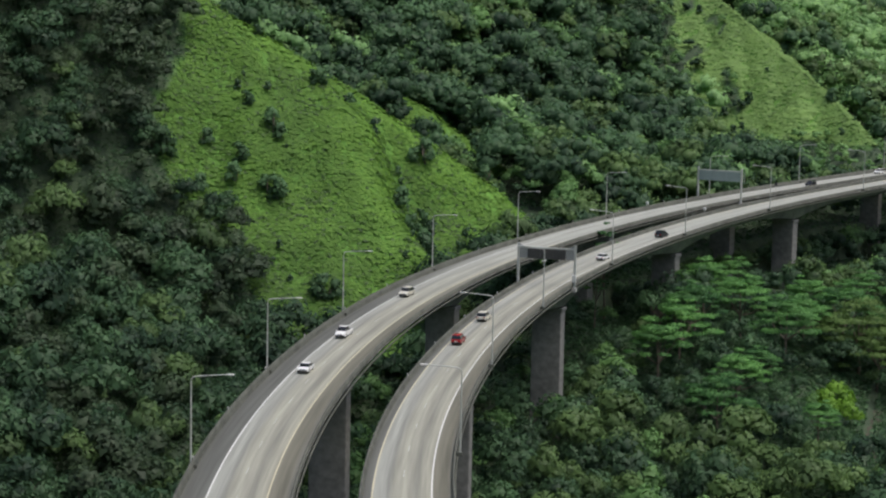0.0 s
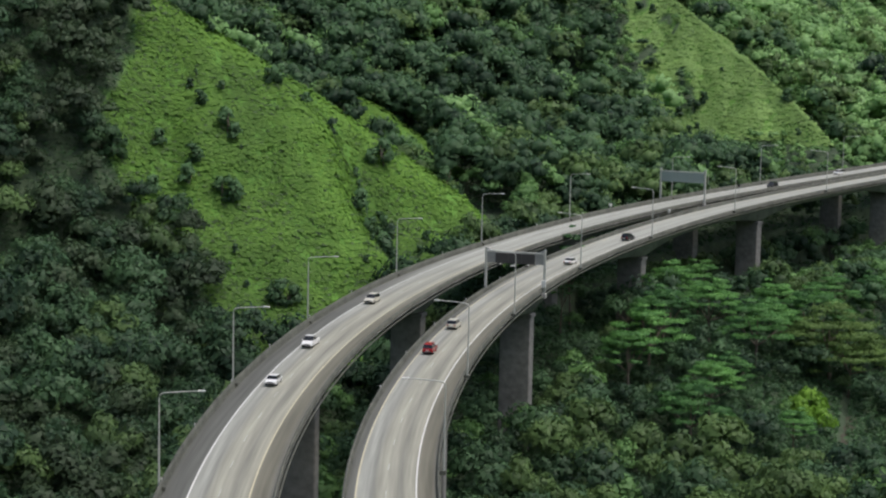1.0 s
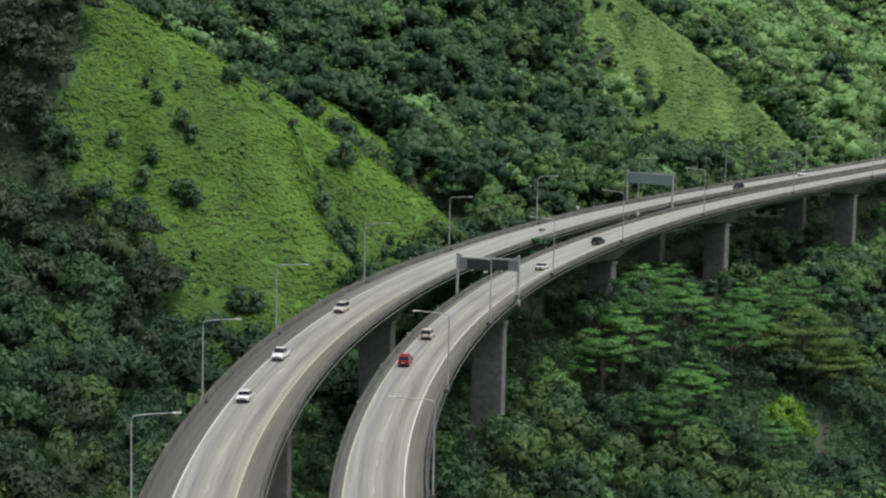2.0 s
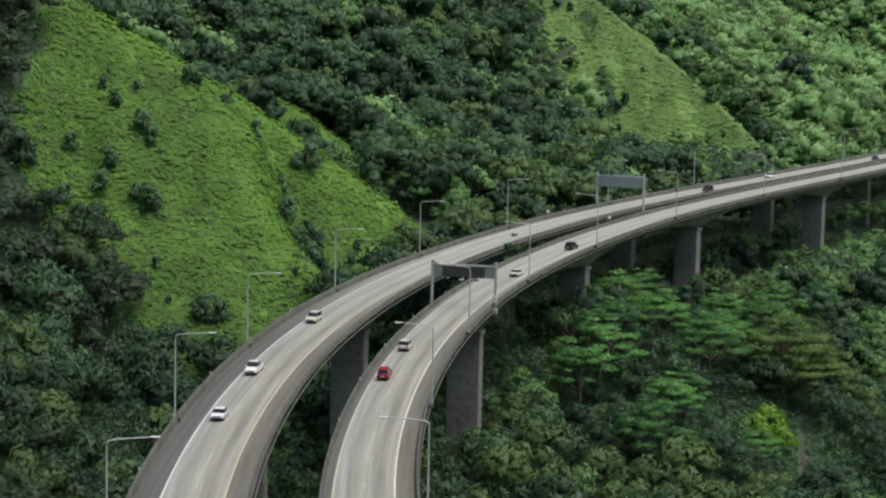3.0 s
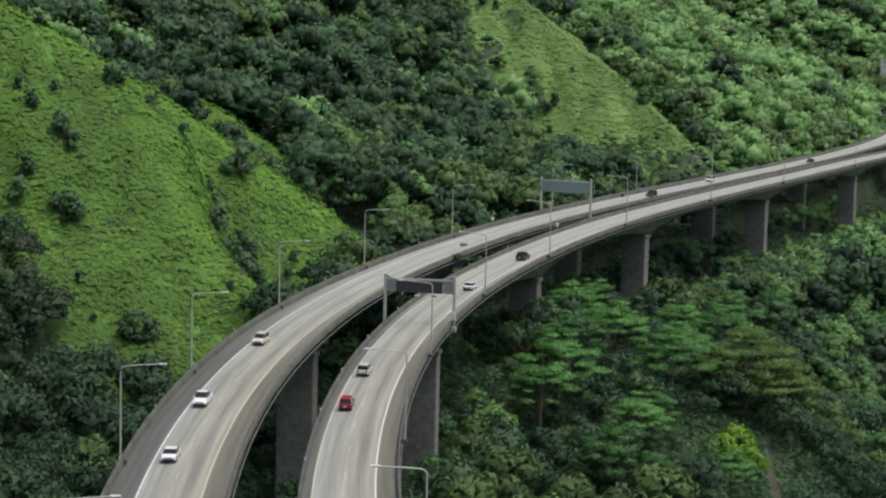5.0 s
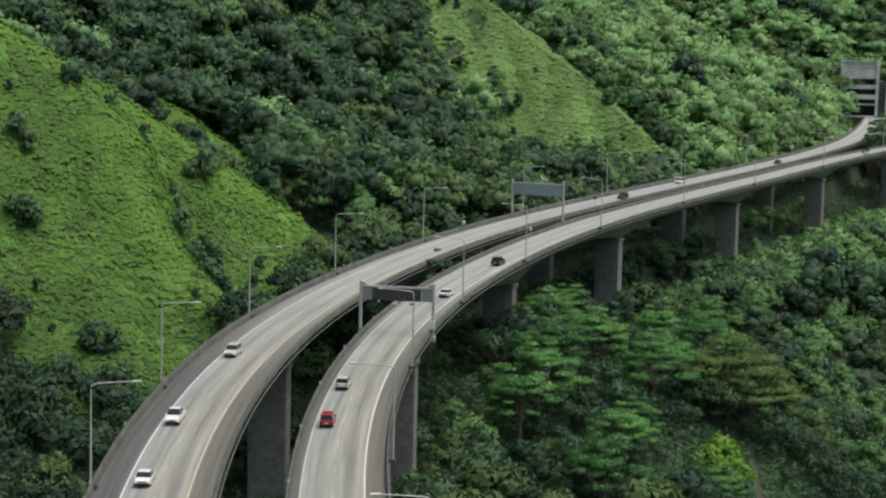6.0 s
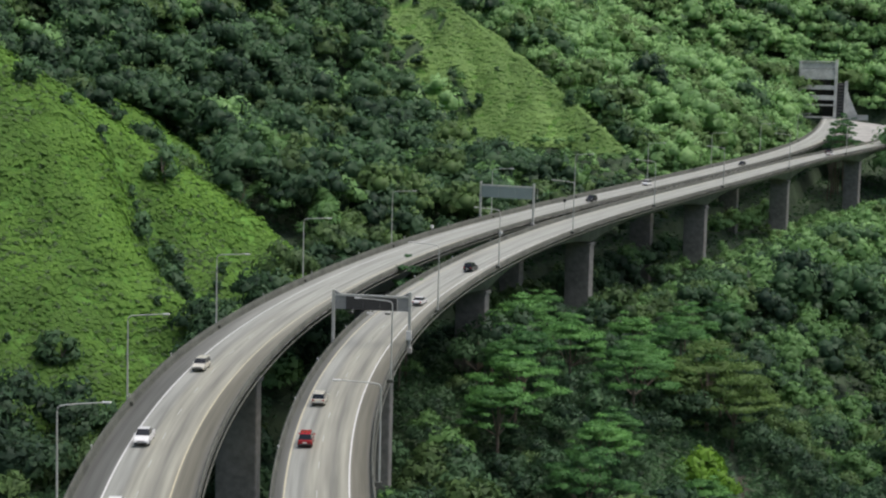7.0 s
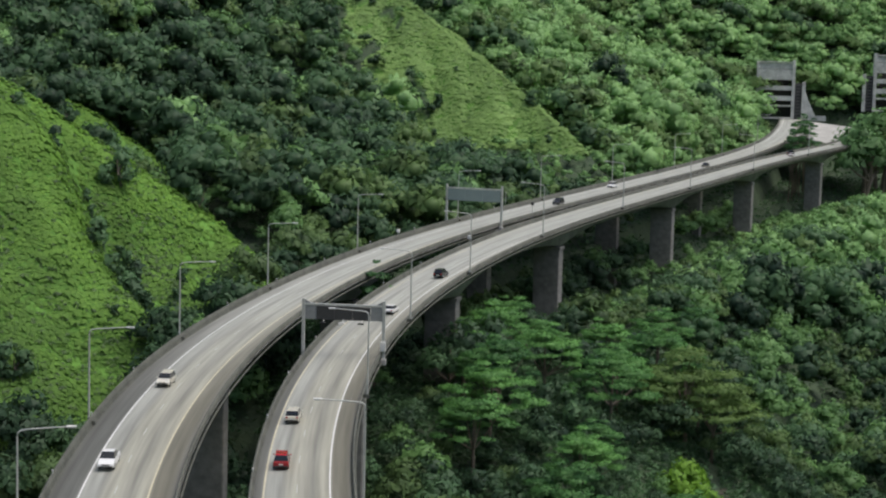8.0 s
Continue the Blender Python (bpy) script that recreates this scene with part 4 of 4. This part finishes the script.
size = np.clip(np.exp(r.normal(0.0, 0.28, len(x))), 0.5, 1.6) * (1 + 0.34 * (y > 490) + 0.2 * np.clip((y - 600) / 80, 0, 1)) * np.where(shrubby, 1.35, np.where(grassy, 0.75, 1.0))
turn = r.uniform(0, 2 * math.pi, len(x))
# gully shade and far haze also go into each plant's tone
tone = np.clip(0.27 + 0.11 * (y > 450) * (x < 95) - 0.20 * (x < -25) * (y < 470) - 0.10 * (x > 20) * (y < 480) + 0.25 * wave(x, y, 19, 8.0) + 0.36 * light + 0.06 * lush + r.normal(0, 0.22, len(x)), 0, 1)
heights = np.array([k["height"] for k in KINDS])
beside = (d_dn < 34) & (d_dn < d_up) & (y > 270) & (y < 388)
room = np.where(beside, np.maximum(7.5, deck - 17 + 0.6 * np.maximum(0, d_dn - 12) - z), np.where((d_dn < np.where(y > 462, 48, 24)) & (d_dn < d_up) & (y < 745), np.maximum(4.0, deck - np.where((y > 390) & (y < 462), 6, 19) + 0.35 * np.maximum(0, d_dn - 10) - z), np.where((d_up < 16) & (d_dn < 14), deck - np.where(y > 450, 12, 8) - z, np.where(near_road < 13, deck - 4 - z, 99))))
grove = (x > 42) & (x < 126) & (y > 342) & (y < 445)
size = np.where(grove, np.clip(size, 0.7, 0.95), size)
for line, reach in ((SPUR_NEAR, 34), (SPUR_FAR, 28)):
    cx = np.array([q[0] for q in line])
    back, top = y - np.interp(x, cx, [q[1] for q in line]), np.interp(x, cx, [q[2] for q in line])
    room = np.where((x < cx[-1]) & (back > -2) & (back < reach), np.minimum(room, np.maximum(2.0, top - 0.5 - z)), room)
sight = 90 - (90 - np.interp(x * 525 / y, [q[0] for q in SPUR_RIB], [q[2] for q in SPUR_RIB])) * y / 525
room = np.where((y > 450) & (y < 530) & (x > -15 * y / 525) & (x < 10), np.minimum(room, np.maximum(1.2, sight - 1.0 - z)), room)
foot = crest(x, y, SPUR_FAR, 0.85, 1.0)[1]
room = np.where((foot < 50) & (x > 70), np.minimum(room, 4.5 + 0.10 * foot), room)
room = np.where(np.hypot((x - 112) / 20, (y - 634) / 26) < 1, np.minimum(room, 5.0), room)
room = np.where((y > 785) & (d_up < 19) & (d_up < d_dn), np.minimum(room, np.maximum(3.0, deck - 1 + 0.25 * d_up - z)), room)
room = np.where((x > 78) & (x < 112) & (y > 335) & (y < 386), np.minimum(room, 5.0 + 0.1 * np.maximum(0, 372 - y)), room)
size = np.minimum(size, np.maximum(0.22, room / heights[kind]))

# the spreading trees of the valley floor, each with its own place
SPREADING = [(65, 418, 45.5, 7), (59, 393, 43, 8), (80, 390, 40, 7), (101, 404, 37, 9), (48, 369, 37, 8), (71, 372, 31, 7), (93, 428, 40.5, 8), (88, 408, 38, 7), (122, 432, 34, 1), (128, 462, 39, 8), (58, 348, 29, 7), (80, 352, 23, 8), (72, 404, 43, 8), (54, 380, 40, 7), (100, 418, 40, 7), (64, 360, 32, 8), (112, 446, 40, 7), (76, 440, 43.5, 7), (107, 412, 31.5, 9), (104, 398, 31, 9), (39.5, 407.5, 55, 14), (36.3, 399, 47.5, 14), (88.5, 374, 24, 15), (86, 371, 21, 15), (90.5, 371, 20.5, 15), (57, 408, 44.5, 1), (52, 401, 42, 2), (63, 413, 45, 0)]
SPREADING += [(*map(float, DOWN.at(st, side)[:2]), top, k) for st, side, top, k in ((626, 13, 77, 6), (640, 11, 80, 12), (652, 15, 83, 6), (646, 21, 82, 4), (664, 10, 84, 13), (612, 17, 73, 6), (680, 12, 87, 12), (672, 22, 86, 5))]
SPREADING += [(292, 746, 76, 14), (297, 751, 79.5, 14), (301, 755, 80, 14), (306, 760, 78, 14), (287, 740, 72, 14), (294.5, 750, 76.5, 14), (299, 748.5, 77, 14), (303, 759, 78.5, 14), (299, 757, 78, 14), (290, 743, 73, 14)]
big = np.array([[a, b] for a, b, *_ in SPREADING])
away = np.min(np.hypot(x[:, None] - big[:, 0], y[:, None] - big[:, 1]), 1)
clear = away > 2.5
size = np.where(away < 9, np.minimum(size, 0.6), size)
for px, py, top, k in SPREADING:
    h = float(land(np.array([px]), np.array([py]))[0][0])
    tree(k, (px, py, h - 0.3), (top - h) / KINDS[k]["height"], px * 0.7)
x, y, z, kind, size, turn, tone, grassy = (a[clear] for a in (x, y, z, kind, size, turn, tone, grassy))

# single trees: the stretch of forest by the road that the camera comes closest to
single = np.zeros(len(x), bool)
single[np.argsort(y)[:270]] = True
single |= grassy & (y < 460) & (r.random(len(x)) < 0.25)
for i in np.nonzero(single)[0]:
    tree(int(kind[i]), (x[i], y[i], z[i] - 0.2), float(size[i]), float(turn[i]))

# larger dark bushes that stand out on the grassy spur
for px, py, sc in ((-32, 443, 1.7), (-34.5, 442, 1.3), (-43, 423, 1.8), (-41, 421, 1.4), (-40.5, 409, 2.0), (-43, 410, 1.5), (-5, 443, 2.0), (-8, 442, 1.4), (-11, 425, 1.7), (-8, 423, 1.5), (-28, 389, 2.0), (-25, 390, 1.5), (-5, 421, 1.5), (-25, 441, 1.0), (-50, 428, 1.3), (-59, 418, 1.4), (-50, 414, 1.6), (-51, 410, 1.7), (-52, 406, 1.3), (-59, 406.5, 1.5), (-69, 406, 2.0), (-66, 409, 1.6), (-50, 449, 1.0), (-15, 450, 0.9), (11, 450, 1.4), (-3, 428, 1.1), (2, 418, 1.2), (4, 424, 0.9), (0, 412, 1.1), (6, 430, 1.0), (-6, 433, 0.9), (3, 406, 1.2), (8, 417, 1.0), (150, 662, 1.8), (120, 676, 1.6)):
    h = float(land(np.array([px]), np.array([py]))[0][0])
    tree(10 + (int(px) % 2 == 0), (px, py, h - 0.8), sc * 1.25, px * 1.3)

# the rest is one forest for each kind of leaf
for mat, lab in ((LEAF_SHADED, "gully forest with its shade darkened into the leaf colour"), (LEAF, "dense dark green tropical forest covering the steep slopes"), (LEAF_FRESH, "fresh light green trees scattered through the forest"), (LEAF_OLIVE, "olive green trees scattered through the forest"), (LEAF_HAZED, "silvery green forest trees, lightened for distance haze")):
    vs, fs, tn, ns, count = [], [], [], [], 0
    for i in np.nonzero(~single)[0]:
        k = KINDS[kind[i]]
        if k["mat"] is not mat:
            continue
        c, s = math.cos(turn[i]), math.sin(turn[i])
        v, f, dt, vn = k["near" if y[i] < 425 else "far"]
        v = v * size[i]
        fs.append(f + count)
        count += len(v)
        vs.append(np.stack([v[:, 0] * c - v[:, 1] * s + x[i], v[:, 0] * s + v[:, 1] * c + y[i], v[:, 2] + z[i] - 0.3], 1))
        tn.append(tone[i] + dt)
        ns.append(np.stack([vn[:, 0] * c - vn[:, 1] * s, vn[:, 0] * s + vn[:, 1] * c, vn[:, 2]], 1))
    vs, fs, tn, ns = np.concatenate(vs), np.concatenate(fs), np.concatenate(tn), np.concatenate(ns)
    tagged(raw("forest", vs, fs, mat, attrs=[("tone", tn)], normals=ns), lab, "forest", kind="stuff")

# ferns and saplings between the trees
r = np.random.default_rng(9)
x, y = np.r_[r.uniform(-140, 400, 150000), r.uniform(-140, -15, 60000), r.uniform(15, 135, 70000)], np.r_[r.uniform(215, 900, 150000), r.uniform(230, 470, 60000), r.uniform(300, 455, 70000)]
inside = (x > -0.275 * y - 6) & (x < 0.58 * (y - 101) - 16)
x, y = x[inside], y[inside]
z, g = land(x, y)
keep = (g < 0.5) & (z < 90 + 0.07 * y) & ~((np.abs(x - 98 - (y - 380) * 0.3) < 1.0) & (y > 340) & (y < 400))
x, y, z = x[keep], y[keep], z[keep]
n = len(x)
p = np.stack([x, y, z + r.uniform(0.1, 2.0, n)], 1)
t, b = r.normal(size=(n, 3)) * (1, 1, 0.4), r.normal(size=(n, 3)) * (1, 1, 0.7)
sz = (r.uniform(0.4, 0.8, n) * np.where(y > 480, 1.35, 1.0))[:, None]
t, b = t / np.linalg.norm(t, axis=1)[:, None] * sz, b / np.linalg.norm(b, axis=1)[:, None] * sz
v = np.stack([p - t, p + b, p + t], 1).reshape(-1, 3)
tn = np.clip(0.34 + 0.3 * wave(x, y, 14, 5.0) + r.normal(0, 0.15, n), 0, 1)
tagged(raw("undergrowth", v, np.arange(len(v)).reshape(-1, 3), LEAF, attrs=[("tone", np.repeat(tn, 3))]), "dark green ferns and saplings between the trees", "undergrowth", kind="stuff")

# a dirt track through the clearing on the valley floor
line = [(101.5, 386), (99, 379), (96.5, 373), (95, 367), (94, 359), (95.5, 346)]
rows = []
for k in range(61):
    q = k / 60 * (len(line) - 1)
    a = min(int(q), len(line) - 2)
    t = q - a
    px, py = line[a][0] * (1 - t) + line[a + 1][0] * t, line[a][1] * (1 - t) + line[a + 1][1] * t
    w = 1.15 + 0.35 * math.sin(k * 0.7)
    side = np.array([-1.0, -0.4, 0.0, 0.4, 1.0]) * w
    cx, cy = px + side * 0.93, py + side * 0.36
    rows.append(np.stack([cx, cy, land(cx, cy)[0] + np.array([0.1, 0.18, 0.24, 0.18, 0.1])], 1))
tagged(raw("dirt_track", np.array(rows).reshape(-1, 3), sheet(np.array(rows), False), SOIL, smooth=True), "brown dirt track through the clearing below the viaduct", "track", kind="structure")

# grass tufts on the open spurs
r = np.random.default_rng(5)
x, y = np.r_[r.uniform(-90, 32, 170000), r.uniform(60, 185, 60000), r.uniform(98, 118, 2000)], np.r_[r.uniform(290, 535, 170000), r.uniform(600, 760, 60000), r.uniform(350, 376, 2000)]
z, g = land(x, y)
keep = g > 0.5
x, y, z = x[keep], y[keep], z[keep]

def slopes(x, y):
    """The ground's normal at each place."""
    v = np.stack([land(x - 1.5, y)[0] - land(x + 1.5, y)[0], land(x, y - 1.5)[0] - land(x, y + 1.5)[0], np.full(len(x), 3.0)], 1)
    return v / np.linalg.norm(v, axis=1)[:, None]


def clumps(r, at, size, m, leaf, lean, flat=0.75):
    """Small rounded clumps of m blades each; lean mixes the ground's normal into theirs."""
    c, ss = np.repeat(at, m, 0), np.repeat(size, m)[:, None]
    q = r.normal(size=(len(c), 3))
    q[:, 2] = np.abs(q[:, 2])
    q /= np.linalg.norm(q, axis=1)[:, None]
    p = c + q * ss * (1, 1, flat) * r.uniform(0.6, 1.05, (len(c), 1))
    face = 0.55 * q + np.repeat(lean, m, 0) + r.normal(0, 0.22, q.shape)
    face /= np.linalg.norm(face, axis=1)[:, None]
    t = np.cross(face, r.normal(size=q.shape))
    t = t / np.linalg.norm(t, axis=1)[:, None]
    b = np.cross(face, t)
    w = leaf * ss ** 0.6 * r.uniform(0.6, 1.3, (len(c), 1))
    v = np.stack([p - t * w - b * w * 0.4, p + t * w - b * w * 0.4, p + b * w], 1).reshape(-1, 3)
    nn = q * 0.5 + 0.2 * face + np.repeat(lean, m, 0)
    nn /= np.linalg.norm(nn, axis=1)[:, None]
    return v, np.arange(len(v)).reshape(-1, 3), np.repeat(nn, 3, 0)


lie = slopes(x, y)
# light catching the rib and the crest line, put into the grass tone
brighter = np.exp(-(((x - nose(y) + 4) / 8) ** 2)) * (y > 398) * (y < 442) + np.exp(-(((y - 449) / 6) ** 2))
# tufts beyond y 600 are lifted again in tone for the haze
patch = np.clip(0.13 - 0.16 * np.clip((412 - y) / 22, 0, 1) + 0.28 * brighter - 0.18 * np.exp(-(((x - nose(y) - 14) / 8) ** 2)) * (y < 440) - 0.22 * (y < 480) * np.exp(-np.clip(x - forest_edge(y), 0, 90) / 16) + 0.42 * (y > 600) + 0.24 * wave(x, y, 13, 3.0) + 0.20 * wave(x, y, 4.7, 7.0) + 0.16 * wave(x, y, 1.9, 1.0) + r.normal(0, 0.07, len(x)), -0.1, 1)
size = r.uniform(0.35, 0.85, len(x)) * np.where(y > 600, 1.35, 1.0) * np.where(r.random(len(x)) < 0.08, 1.8, 1.0)
for mat, mine, lab in ((GRASS, y < 560, "bright green tussock grass on the open spur"), (GRASS_HAZED, y >= 560, "tussock grass on the far spur, lightened for distance haze")):
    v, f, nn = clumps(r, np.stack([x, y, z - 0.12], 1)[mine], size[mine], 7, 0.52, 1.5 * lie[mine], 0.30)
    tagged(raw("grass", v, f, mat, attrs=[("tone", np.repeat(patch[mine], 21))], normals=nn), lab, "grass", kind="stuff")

# low dark shrubs and ferns dotted through the grass
r = np.random.default_rng(11)
x, y = np.r_[r.uniform(-90, 32, 40000), r.uniform(80, 180, 6000)], np.r_[r.uniform(290, 480, 40000), r.uniform(610, 735, 6000)]
z, g = land(x, y)
keep = (g > 0.5) & (r.random(len(x)) < 0.10 + 0.28 * np.clip((412 - y) / 22, 0, 1) + 0.9 * np.clip(wave(x, y, 8, 2.5) + 0.5 * wave(x, y, 3.1, 6.0) - 0.1, 0, 1) + 0.85 * (x > nose(y) + 2) * (x < nose(y) + 24) * (y > 396) * (y < 440) + 0.5 * np.exp(-np.clip(x - forest_edge(y), 0, 90) / 9))
x, y, z = x[keep], y[keep], z[keep]
m = 12
size = r.uniform(0.3, 0.95, len(x)) ** 1.8 * np.where(y > 600, 1.2, 1.0)
v, f, nn = clumps(r, np.stack([x, y, z + 0.15], 1), size * 0.95, m, 0.32, 0.6 * slopes(x, y))
tagged(raw("low_shrubs", v, f, LEAF_OLIVE, attrs=[("tone", np.repeat(np.repeat(r.uniform(0.1, 0.8, len(x)), m), 3))], normals=nn), "low dark shrubs and ferns dotted through the grass", "shrubs", kind="stuff")
